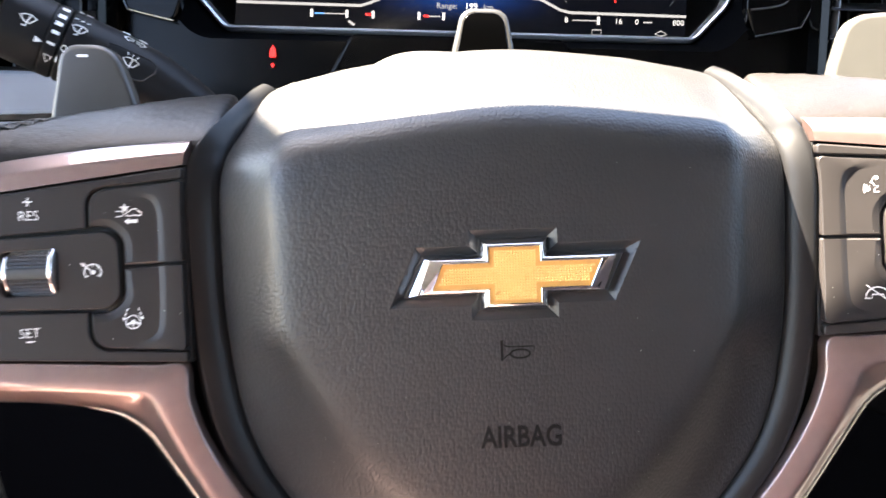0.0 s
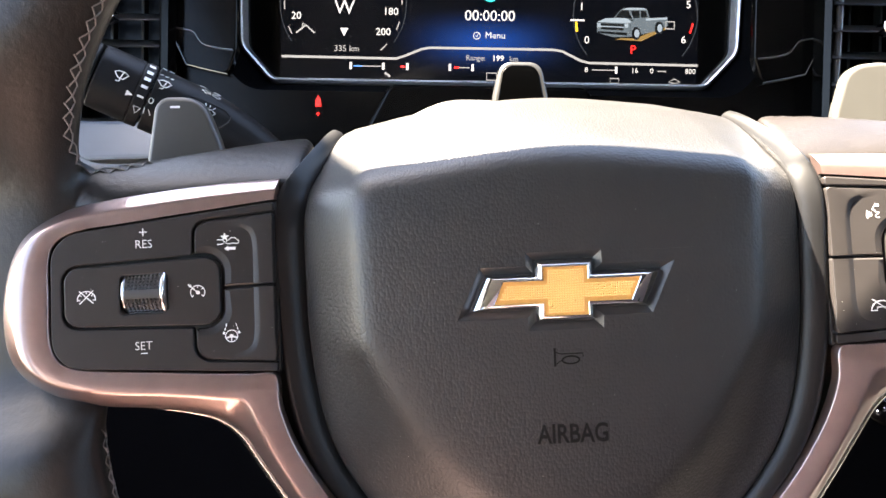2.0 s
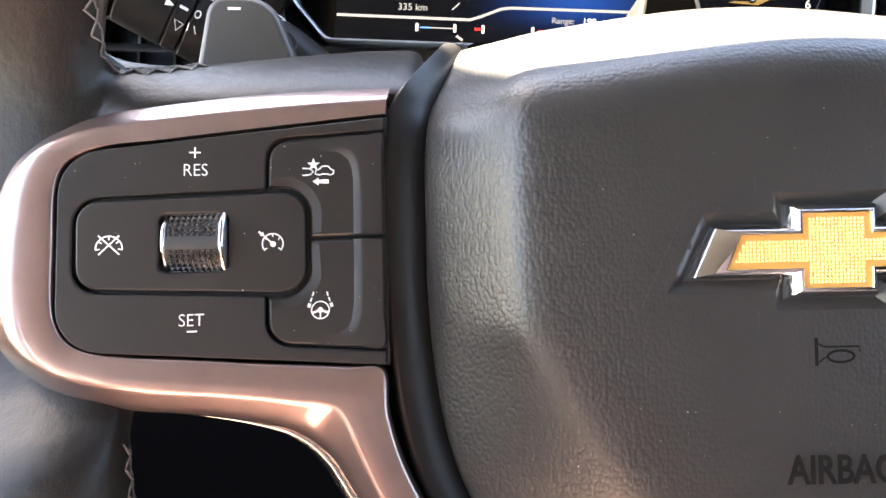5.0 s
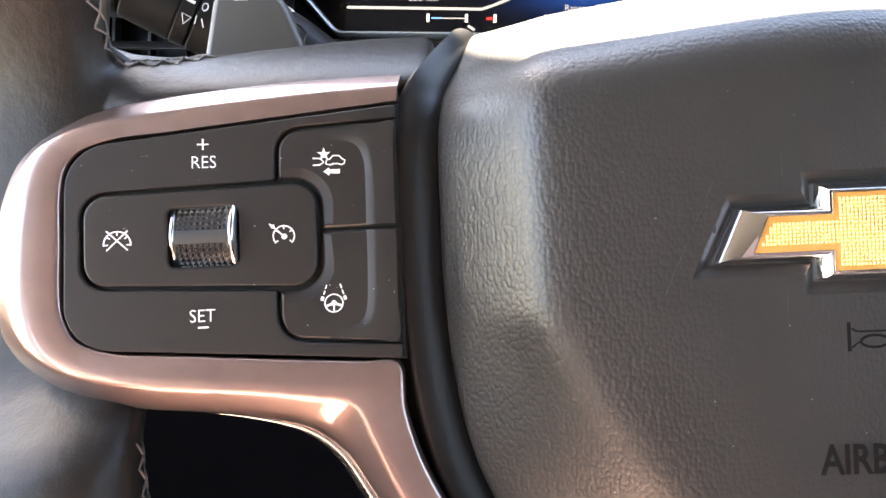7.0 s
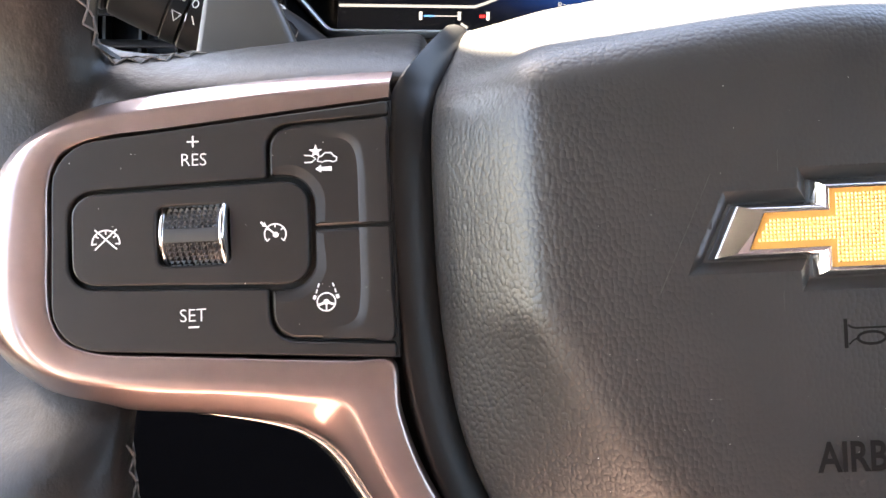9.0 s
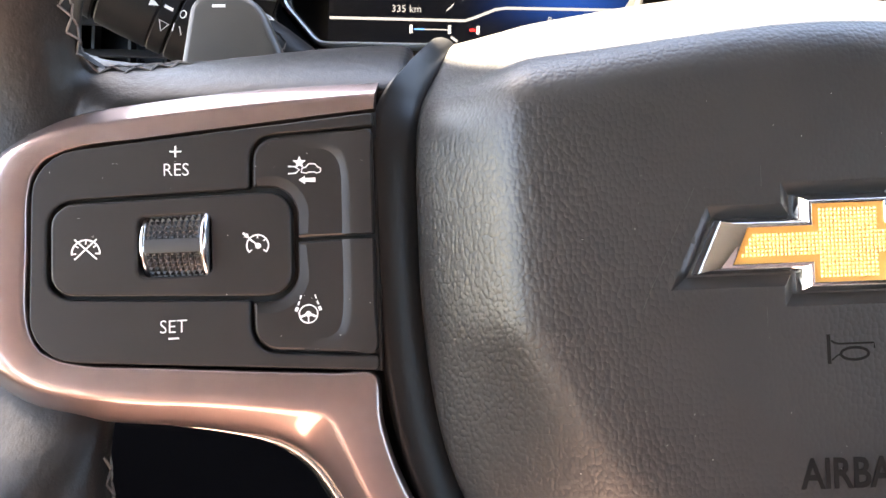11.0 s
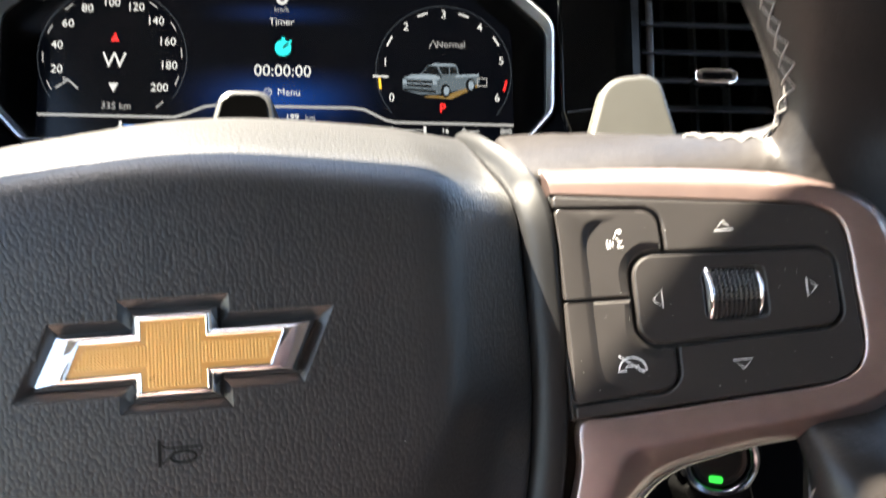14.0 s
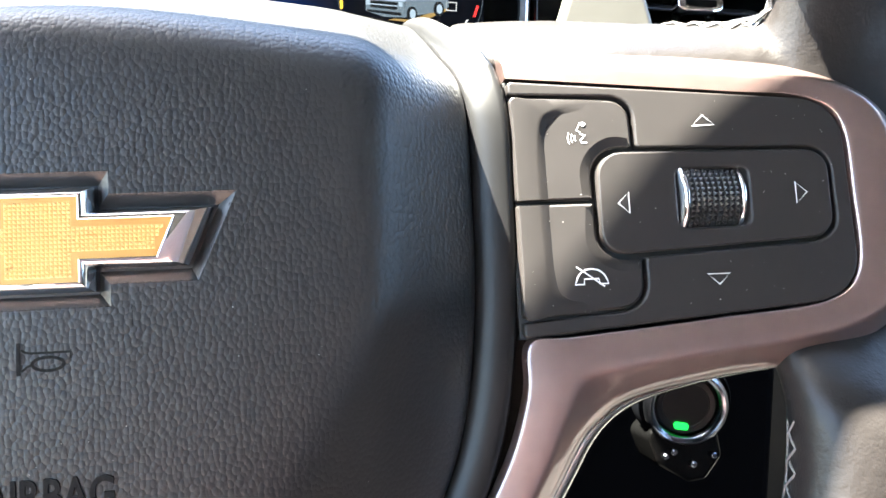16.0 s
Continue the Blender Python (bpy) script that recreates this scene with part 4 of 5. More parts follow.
on_stalk(bm, 0.60, 80, [(-9.5, 3.4), (-7, 4.4), (6.5, 5.2), (9.2, 3.6), (9.4, 0.5), (6.5, -4.6), (4, -5.6), (-10, -5.6)], 0.7, closed=True, r=14.8)
part("washer_switch", bm, SEAM, body, "outline of a washer switch")
bm = bmesh.new()
on_stalk(bm, 0.60, 80, [(-3.0, 0.4), (-1.4, 1.4), (1.2, 1.6), (3.0, 0.8), (1.4, -1.8), (-1.0, -1.7)], 0.45, closed=True)
on_stalk(bm, 0.60, 80, [(0.4, 1.4), (0.2, -2.8)], 0.45)
for k in (-1, 0, 1):
    on_stalk(bm, 0.60, 80, [(k * 1.7, 2.4), (k * 2.2, 3.5)], 0.4)
part("washer_symbol", bm, WHITE, body, "white washer symbol")

# ---- instrument cluster ----
cluster = thing("instrument_cluster", "digital instrument cluster in a chrome-edged frame, lit", "instrument cluster", CAR)
CX, CY = -11.5, 311.0


def frame_line(grow=0.0):
    pts = [(-150, 121.5, 9), (-171, 145, 14), (-172.5, 203, 16), (-141, 231, 12), (-105, 248.5, 16), (105, 248.5, 16), (141, 231, 12), (172.5, 203, 16), (171, 145, 14), (150, 121.5, 9)]
    return inset([p + Vector((CX, 0)) for p in rpoly(pts, 5)], -grow)


bm = bmesh.new()
rings = [[bm.verts.new((p.x, CY + y, p.y)) for p in frame_line(g)] for g, y in ((2.6, 4), (2.4, -5), (1.6, -7.4), (0.4, -8.2), (-0.8, -7.4), (-1.6, -4.6), (-2.0, 5.5))]
ring_bridge(bm, rings)
part("chrome_edge", bm, SILVER, cluster, "satin chrome edge", 40)
bm = bmesh.new()
rings = [[bm.verts.new((p.x, CY + y, p.y)) for p in frame_line(g)] for g, y in ((-1.8, 3.6), (-2.4, 4.4), (-2.8, 4.6))]
ring_bridge(bm, rings)
bm.faces.new(rings[-1])
part("inner_frame", bm, GLOSS, cluster, "gloss black inner frame", 30)

SCREEN = bpy.data.materials.new("display_backdrop")
SCREEN.use_nodes = True
sn, sl = SCREEN.node_tree.nodes, SCREEN.node_tree.links
sb = sn["Principled BSDF"]
sb.inputs["Base Color"].default_value, sb.inputs["Roughness"].default_value = (0.002, 0.002, 0.0025, 1), 0.12
sb.inputs["Specular IOR Level"].default_value = 0.15
sb.inputs["Emission Strength"].default_value = 0.05
sc = sn.new("ShaderNodeTexCoord")
sep = sn.new("ShaderNodeSeparateXYZ")
sl.new(sc.outputs["Object"], sep.inputs[0])


def band(axis_name, centre, width):
    """A soft band of the display's own picture, 1 at its centre."""
    sub = sn.new("ShaderNodeMath")
    sub.operation = "SUBTRACT"
    sub.inputs[1].default_value = centre
    sl.new(sep.outputs[axis_name], sub.inputs[0])
    ab = sn.new("ShaderNodeMath")
    ab.operation = "ABSOLUTE"
    sl.new(sub.outputs[0], ab.inputs[0])
    mr = sn.new("ShaderNodeMapRange")
    mr.interpolation_type = "SMOOTHSTEP"
    mr.inputs["From Min"].default_value, mr.inputs["From Max"].default_value = 0.0, width
    mr.inputs["To Min"].default_value, mr.inputs["To Max"].default_value = 1.0, 0.0
    sl.new(ab.outputs[0], mr.inputs["Value"])
    return mr.outputs[0]


def times(a, b):
    m = sn.new("ShaderNodeMath")
    m.operation = "MULTIPLY"
    sl.new(a, m.inputs[0]), sl.new(b, m.inputs[1])
    return m.outputs[0]


blue1 = times(band("X", -0.012, 0.075), band("Z", 0.152, 0.026))
blue2 = times(band("X", -0.012, 0.06), band("Z", 0.2075, 0.010))
addb = sn.new("ShaderNodeMath")
addb.operation = "MULTIPLY_ADD"
addb.inputs[1].default_value = 0.45
sl.new(blue2, addb.inputs[0]), sl.new(blue1, addb.inputs[2])
mixb = sn.new("ShaderNodeMix")
mixb.data_type = "RGBA"
mixb.inputs["A"].default_value, mixb.inputs["B"].default_value = (0.02, 0.03, 0.06, 1), (0.02, 0.18, 1.0, 1)
sl.new(addb.outputs[0], mixb.inputs["Factor"])
sl.new(mixb.outputs["Result"], sb.inputs["Emission Color"])
sadd = sn.new("ShaderNodeMath")
sadd.operation = "MULTIPLY_ADD"
sadd.inputs[1].default_value, sadd.inputs[2].default_value = 0.0095, 0.0022
sl.new(addb.outputs[0], sadd.inputs[0])
sl.new(sadd.outputs[0], sb.inputs["Emission Strength"])

LIT = glow("display_white", (0.85, 0.88, 0.92), 0.042)
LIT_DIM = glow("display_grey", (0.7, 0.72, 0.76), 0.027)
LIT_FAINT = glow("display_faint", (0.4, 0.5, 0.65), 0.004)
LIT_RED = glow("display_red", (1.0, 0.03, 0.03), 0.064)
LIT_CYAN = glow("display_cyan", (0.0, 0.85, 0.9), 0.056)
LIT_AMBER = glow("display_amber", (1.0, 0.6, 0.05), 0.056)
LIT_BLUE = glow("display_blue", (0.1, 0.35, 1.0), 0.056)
LIT_GREEN = glow("display_green", (0.02, 0.9, 0.09), 0.06)
at = lambda x, z: CY + 3.0
bm = bmesh.new()
line = rpoly([(-158, 121.5, 2), (-158, 200, 10), (-136, 220, 12), (-60, 228, 20), (36, 228, 20), (112, 220, 12), (136, 200, 10), (136, 121.5, 2)], 5)
plate(bm, line, at, 2, 0.3)
screen = part("screen", bm, SCREEN, cluster, "dark digital display with a blue glow")


def screen_part(name, build, mat, label=""):
    b = bmesh.new()
    build(b)
    return part(name, b, mat, screen, label)


c0, c1 = (-114.0, 176.4), (91.5, 172)
for k, word in enumerate(("20", "40", "60", "80", "100", "120", "140", "160", "180", "200")):
    a = radians(194 - k * 25.2)
    screen_part("speed_number", lambda b: letters(b, word, 7.2, c0[0] + 34 * math.cos(a), c0[1] + 35 * math.sin(a), at, 0.3, bold=0.05), LIT)
for k in range(11):
    a = 206.6 - k * 25.2
    screen_part("speed_tick", lambda b: stroke(b, arc(c0[0], c0[1], 41.5, a - 4.2, a + 4.2, 6), 0.8, at, 0.3), LIT_DIM)
screen_part("dial_edge", lambda b: stroke(b, arc(c0[0], c0[1], 44.5, -36, 216, 60), 0.6, at, 0.26), LIT_FAINT, "faint dial edge")
screen_part("dial_edge", lambda b: stroke(b, arc(c1[0], c1[1], 43.5, -40, 220, 60), 0.6, at, 0.26), LIT_FAINT, "faint dial edge")
for word, deg in (("0", 208), ("1", 172), ("2", 130), ("3", 90), ("4", 52), ("5", 12), ("6", -26)):
    a = radians(deg)
    screen_part("rev_number", lambda b: letters(b, word, 7.4, c1[0] + 38 * math.cos(a), c1[1] + 38 * math.sin(a), at, 0.3, bold=0.05), LIT)
for deg in (151, 110, 71, 32):
    screen_part("rev_tick", lambda b: stroke(b, arc(c1[0], c1[1], 40, deg - 5, deg + 5, 6), 1.2, at, 0.3), LIT)
screen_part("rev_pointer", lambda b: stroke(b, [(46, 168), (56, 168)], 1.2, at, 0.32), LIT)
screen_part("compass_letter", lambda b: letters(b, "W", 14, -113, 174, at, 0.3), LIT, "white W")
screen_part("compass_pointer", lambda b: fill(b, [(-116, 160), (-110, 160), (-113, 154)], at, 0.3), LIT)
screen_part("compass_north", lambda b: fill(b, [(-115.5, 186.5), (-110.5, 186.5), (-113, 192.5)], at, 0.3), LIT_RED, "red pointer")
screen_part("trip_reading", lambda b: letters(b, "335 km", 6.0, -111, 145.4, at, 0.3), LIT_DIM, "white distance reading")
screen_part("speed_reading", lambda b: letters(b, "0", 20, -11.5, 219.5, at, 0.3, bold=0.1), LIT, "white speed reading")
screen_part("speed_unit", lambda b: letters(b, "km/h", 4.6, -11.7, 210, at, 0.3), LIT_DIM)
screen_part("speed_sign", lambda b: fill(b, [(27.5, 219), (35.5, 219), (35.5, 227), (27.5, 227)], at, 0.3), LIT, "white square sign")
screen_part("timer_title", lambda b: letters(b, "Timer", 6.4, -11.6, 202, at, 0.3), LIT)


def stopwatch(b):
    fill(b, arc(-10.5, 185.0, 5.2, 0, 360, 24)[:-1], at, 0.3)
    stroke(b, [(-10.5, 190), (-10.5, 192)], 2.0, at, 0.3)
    stroke(b, [(-6.6, 188.6), (-5.4, 189.9)], 1.4, at, 0.3)


screen_part("stopwatch_symbol", stopwatch, LIT_CYAN, "turquoise stopwatch symbol")
screen_part("stopwatch_hand", lambda b: stroke(b, [(-10.5, 185), (-7.2, 188.2)], 1.5, at, 0.36), SEAM, "dark hand")
screen_part("timer_reading", lambda b: letters(b, "00:00:00", 10.4, -10.5, 169.8, at, 0.3, bold=0.06), LIT, "white timer reading")
screen_part("menu_label", lambda b: (letters(b, "Menu", 6.4, -6.5, 156.2, at, 0.3), stroke(b, arc(-19.5, 156, 2.4, 0, 360, 14)[:-1], 0.5, at, 0.3, closed=True), stroke(b, [(-20.6, 156), (-19.6, 155), (-18.4, 157.2)], 0.5, at, 0.3)), LIT)
screen_part("range_label", lambda b: (letters(b, "Range:", 5.2, -20, 140.2, at, 0.3), letters(b, "km", 5.2, 7, 140, at, 0.3)), LIT_DIM)
screen_part("range_reading", lambda b: letters(b, "199", 5.6, -4.2, 140.2, at, 0.3, bold=0.1), LIT, "white range reading")
screen_part("mode_label", lambda b: (letters(b, "Normal", 6.0, 96, 190, at, 0.3), stroke(b, [(82, 187.6), (84.6, 192.6), (87, 187.6)], 0.8, at, 0.3)), LIT_DIM)
screen_part("gear_reading", lambda b: letters(b, "P", 8.2, 90.4, 147.8, at, 0.3, bold=0.12), LIT_RED, "red P")
screen_part("redline_mark", lambda b: (stroke(b, [(130, 160), (132, 167)], 1.4, at, 0.3)), LIT_RED)
screen_part("amber_mark", lambda b: stroke(b, [(50.8, 160), (50.2, 167)], 1.6, at, 0.3), LIT_AMBER, "amber mark")
screen_part("shield_line", lambda b: stroke(b, [(-157, 139.4), (-76, 139.0), (-70, 141), (-58, 146), (-52, 147), (34, 147), (41, 146), (54, 139.6), (60, 138.2), (136, 137.6)], 1.7, at, 0.35), LIT_DIM, "pale dividing line")


def tow_symbol(b):
    stroke(b, [(-147, 156), (-140, 161.5), (-134, 156)], 1.2, at, 0.3)
    letters(b, "P", 5, -142, 161, at, 0.3)


screen_part("lane_symbol_small", tow_symbol, LIT_DIM)


for x0, x1 in ((-106, -86), (-33, -24), (62, 78)):
    screen_part("gauge_line", lambda b: stroke(b, [(x0, 133.4), (x1, 133.4)], 0.7, at, 0.3), LIT_DIM)
for x in (-108, -85, -68, -38, -22, 79):
    screen_part("gauge_end", lambda b: stroke(b, [(x, 131), (x, 136)], 1.8, at, 0.3), LIT)
for word, x in (("8", 58), ("16", 92), ("0", 104), ("800", 131)):
    screen_part("gauge_number", lambda b: letters(b, word, 5, x, 133.3, at, 0.3), LIT)
screen_part("gauge_pointer", lambda b: stroke(b, [(108, 133.2), (114, 133.2)], 0.8, at, 0.3), LIT_DIM)
screen_part("battery_symbol", lambda b: stroke(b, [(75, 127.6), (81, 127.6), (81, 124.4), (75, 124.4)], 0.7, at, 0.3, closed=True), LIT_DIM)
screen_part("oil_symbol", lambda b: stroke(b, [(116, 126), (120, 128), (124, 126), (120, 124.6)], 0.7, at, 0.3, closed=True), LIT_DIM)
screen_part("coolant_symbol", lambda b: stroke(b, [(-84, 129), (-80, 126.4)], 1.6, at, 0.3), LIT_DIM)
screen_part("fuel_symbol", lambda b: stroke(b, [(-12, 130), (-5, 130), (-5, 125), (-12, 125)], 0.8, at, 0.3, closed=True), LIT_DIM)
screen_part("cold_bar", lambda b: stroke(b, [(-106, 133.4), (-100, 133.4)], 0.9, at, 0.36), LIT_BLUE)
for x in (-73, -35):
    screen_part("hot_mark", lambda b: stroke(b, [(x, 133.4), (x + 3.4, 133.4)], 1.6, at, 0.36), LIT_RED)


# picture of a grey pick-up on the display, in flat shapes
TRUCK = [glow("truck_grey", (0.3, 0.4, 0.5), 0.016), glow("truck_light", (0.5, 0.64, 0.8), 0.026), glow("truck_dark", (0.02, 0.025, 0.03), 0.0084), glow("truck_road", (0.7, 0.45, 0.15), 0.0168)]


def truck_shapes(b):
    o = lambda pts: [(88 + x, 166 + z) for x, z in pts]
    fill(b, o([(-10, -11), (8, -12), (27, -2.5), (23, -2), (4, -10), (-6, -10)]), at, 0.28, 3)
    # body side, bed, bonnet and roof
    fill(b, o([(0, -9), (0.4, 1.5), (3, 3.2), (26, 4.6), (26.5, -1), (20, -4.4)]), at, 0.30, 0)
    fill(b, o([(11, 4), (26, 5), (26, 3.6), (11, 2.4)]), at, 0.31, 1)
    fill(b, o([(-23, 1.0), (-17.5, 3.6), (-4, 4.4), (1, 2.0), (0, 0.4), (-12, 0.6)]), at, 0.31, 1)
    fill(b, o([(-12, 3.8), (-6.5, 10), (-2, 11.2), (9, 11.2), (12, 9.8), (13.5, 4), (2, 3)]), at, 0.30, 0)
    fill(b, o([(-6.2, 10.1), (-2, 11.3), (9, 11.3), (11.6, 10.2), (-1, 9.8)]), at, 0.33, 1)
    fill(b, o([(-11, 4.2), (-6.2, 9.6), (-1.4, 9.4), (1.4, 3.6)]), at, 0.34, 2)
    fill(b, o([(0.2, 9.2), (2.4, 4.0), (6.6, 4.3), (6.4, 9.4)]), at, 0.34, 2)
    fill(b, o([(7.2, 9.4), (7.4, 4.4), (12.2, 4.8), (11, 9.0)]), at, 0.34, 2)
    # nose: grille, lamps and bumper
    fill(b, o([(-23.4, 0.8), (-12, 0.4), (0, 0.6), (0, -9), (-12, -9.4), (-23, -6.4)]), at, 0.32, 0)
    fill(b, o([(-20.6, 0.2), (-4.2, -0.2), (-4.6, -4.8), (-20.2, -4.0)]), at, 0.35, 2)
    fill(b, o([(-20.4, -1.6), (-4.4, -2.1), (-4.4, -2.8), (-20.4, -2.3)]), at, 0.37, 1)
    for x in (-23, -3.8):
        fill(b, o([(x, 0.2), (x + 2.4, 0.1), (x + 2.6, -2.6), (x + 0.2, -2.6)]), at, 0.38, 1)
    fill(b, o([(-22.6, -5.4), (-2, -6.2), (-2, -8.2), (-22.2, -6.8)]), at, 0.36, 2)
    for x, z in ((4.4, -6.6), (20.4, -2.6)):
        fill(b, o(arc(x, z, 3.2, 0, 360, 16, rz=4.6)[:-1]), at, 0.38, 2)
        fill(b, o(arc(x + 0.5, z, 1.8, 0, 360, 14, rz=2.9)[:-1]), at, 0.40, 1)


b = bmesh.new()
truck_shapes(b)
part("truck_picture", b, TRUCK, screen, "small picture of a grey pick-up truck")
screen_part("axle_symbol", lambda b: (stroke(b, [(113, 163), (119, 163), (119, 168), (113, 168)], 0.9, at, 0.3, closed=True)), LIT_DIM)

# ---- dashboard round the cluster ----
dash = thing("dashboard", "black dashboard with gloss panels and silver strips", "dashboard", CAR, kind="structure")
bm = bmesh.new()
# gloss panel with the cluster's opening
outer = rpoly([(-206, 60, 8), (-217, 150, 20), (-217, 330, 30), (205, 330, 30), (205, 150, 20), (194, 60, 8)], 6)
rings = [[bm.verts.new((p.x, 262 + (20 if k else 0), p.y)) for p in outer] for k in (1, 0)]
ring_bridge(bm, rings)
hr = [[bm.verts.new((p.x, y, p.y)) for p in frame_line(g)] for g, y in ((15, 262), (10, 284), (2.2, 312))]
ring_bridge(bm, hr)
edges = [bm.edges.get((r[i], r[(i + 1) % len(r)])) for r in (rings[1], hr[0]) for i in range(len(r))]
bmesh.ops.triangle_fill(bm, edges=edges, use_beauty=True)
# the sloping recess faces are painted near-black to keep them in shade
for face in bm.faces:
    if max(v.co.y for v in face.verts) > 283:
        face.material_index = 1
part("gloss_panel", bm, [GLOSS, SHADE_BLACK], dash, "gloss black panel round the cluster", 20, True)
for s in (-1, 1):
    bm = bmesh.new()
    pts = [(-6 + s * x, y, z) for x, y, z in ((204, 252, 60), (208, 250, 110), (210, 250, 165), (209, 250, 210), (200, 250, 246), (186, 252, 272), (168, 256, 296))]
    tube(bm, [spline(pts, k / 30) for k in range(31)], 2.6, 8)
    # left strip carries a painted sky reflection, the right one a shaded tone
    part("silver_strip" if s < 0 else "shaded_strip", bm, SKYLIT_STRIP if s < 0 else EDGE, dash, "slim silver strip with sky reflection painted in" if s < 0 else "slim polished strip in a darker, shaded tone", 60)
    bm = bmesh.new()
    MID = -9.5
    plate(bm, rpoly([(MID + s * x, z, r) for x, z, r in ((164, 212, 8), (164, 131, 5), (169.5, 114.5, 5), (196, 120.5, 5), (205.5, 140, 8), (206.5, 212, 8))], 6), lambda x, z: 257, 8, 1.3)
    panel = part("side_panel", bm, PIANO, dash, "piano black side panel with a stepped lip")
    bm = bmesh.new()
    edge_line = ((169.5, 115.2), (182, 117.8), (196, 121), (204.8, 139))
    lip = [(MID + s * x, z) for x, z in ((166, 130.5), (178, 132), (186, 134.5), (191, 141), (196, 143), (205, 144.5))]
    rows = [[bm.verts.new((p.x, 257 - lift, p.y + dz)) for dz, lift in ((0.9, -0.2), (0.4, 0.9), (-0.4, 0.9), (-0.9, -0.2))] for p in (spline(lip, k / 24) for k in range(25))]
    ring_bridge(bm, rows, close=False)
    # thin bars along the lower edge draw the highlight of the panel's chamfer
    for p, q in zip(edge_line, edge_line[1:]):
        tube(bm, [(MID + s * p[0], 256.6, p[1]), (MID + s * q[0], 256.6, q[1])], 0.55, 6)
    part("panel_lip", bm, EDGE, panel, "raised lip and lower edge, painted paler as highlights", 20)
# lower dash: the footwell's darkness is put into its base colour
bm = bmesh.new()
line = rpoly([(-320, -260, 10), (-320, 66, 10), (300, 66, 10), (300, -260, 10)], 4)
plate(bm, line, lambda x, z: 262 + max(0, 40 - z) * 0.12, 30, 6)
part("lower_panel", bm, SHADE_BLACK, dash, "lower dash panel with the footwell's shade in its black")
bm = bmesh.new()
plate(bm, rpoly([(-700, 40, 10), (-700, 320, 20), (1100, 320, 20), (1100, 40, 10)], 4), lambda x, z: 318, 150, 12)
part("dash_body", bm, DASH, dash, "soft black dash body")
bm = bmesh.new()
line = rpoly([(-270, 300, 10), (-240, 330, 30), (-150, 345, 60), (130, 345, 60), (220, 330, 30), (250, 300, 10)], 6)
rings = [[bm.verts.new((p.x, y, p.y + dz)) for p in line] for y, dz in ((215, 4), (212, 10), (215, 16), (330, 20), (500, 10))]
rings2 = [[bm.verts.new((p.x * 0.985 - 0.2, y, p.y - 8 + dz)) for p in line] for y, dz in ((500, 4), (320, -6), (215, 4))]
ring_bridge(bm, rings, close=False)
ring_bridge(bm, rings2, close=False)
part("cluster_hood", bm, DASH, dash, "soft black hood over the cluster", 40)
# silver ledge below the left-hand vent
bm = bmesh.new()
plate(bm, rpoly([(-300, 50, 6), (-306, 78, 8), (-196, 79, 8), (-190, 56, 6)], 6), lambda x, z: 196 + (z - 60) * 0.9, 30, 3)
part("silver_ledge", bm, LEDGE, dash, "pale grey ledge")
# seat belt warning
bm = bmesh.new()
fill(bm, [(-123.4, 96), (-123.0, 100.5), (-121.4, 103.4), (-119.8, 100.5), (-119.4, 96)], lambda x, z: 260, 0.5)
fill(bm, [(-122.6, 91.5), (-121.4, 90), (-120.2, 91.5), (-121.4, 93)], lambda x, z: 260, 0.5)
part("belt_warning", bm, LIT_RED, dash, "red seat belt warning lamp")

# ---- air vents ----


def vent(cx):
    v = thing("air_vent", "black slatted air vent with a chrome tab", "air vent", CAR @ Matrix.Translation((cx * MM, 0.24, 0.15)), "dash air vents")
    bm = bmesh.new()
    line = rpoly([(-42, -96, 10), (-42, 98, 14), (40, 98, 14), (40, -96, 10)], 6)
    rings = [[bm.verts.new((p.x, y, p.y)) for p in inset(line, g)] for g, y in ((-6, 14), (-5, 2), (-2, -1), (0, 1), (1, 60))]
    ring_bridge(bm, rings)
    bm.faces.new(rings[-1])
    part("vent_frame", bm, GLOSS, v, "gloss black vent frame", 40)
    for k in range(11):
        z = -84 + k * 16.6
        bm = bmesh.new()
        plate(bm, rpoly([(-40, z - 3.2, 1), (-40, z + 3.2, 1), (38, z + 3.2, 1), (38, z - 3.2, 1)], 3), lambda x, zz: 10 + (zz - z) * 1.5, 3, 0.6, back=True)
        part("slat", bm, SATIN_BLACK, v, "black slat")
    for k in (-1, 0, 1):
        bm = bmesh.new()
        block(bm, (k * 20 - 0.8, 26, -94), (k * 20 + 0.8, 34, 94))
        part("blade", bm, SATIN_BLACK, v, "black upright blade")
    bm = bmesh.new()
    tab = rpoly([(-12.5, -5.4, 2.5), (-12.5, 0.6, 2.5), (-7, 2.2, 3), (7, 2.2, 3), (12.5, 0.6, 2.5), (12.5, -5.4, 2.5), (7, -7, 3), (-7, -7, 3)], 4)
    plate(bm, tab, lambda x, z: -2, 10, 1.0)
    tab_part = part("vent_tab", bm, CHROME, v, "chrome vent tab")
    bm = bmesh.new()
    plate(bm, rpoly([(-8.5, -4.4, 1), (-8.5, -0.6, 1), (8.5, -0.6, 1), (8.5, -4.4, 1)], 4), lambda x, z: -2.4, 2, 0.2)
    part("tab_slot", bm, GLOSS, tab_part, "black slot")
    return v


vent(-257)
vent(238)

# ---- start button ----
RING = material("dark_satin_chrome", (0.17, 0.18, 0.21), 0.22, metal=1.0, vary=0.1)
starter = thing("start_button", "round engine start button with a chrome ring and green lamp", "start button", CAR @ Matrix.Translation((0.1915, 0.152, -0.0499)) @ pose(0, 0, 0, 14, 0, -8) @ Matrix.Scale(0.93, 4))


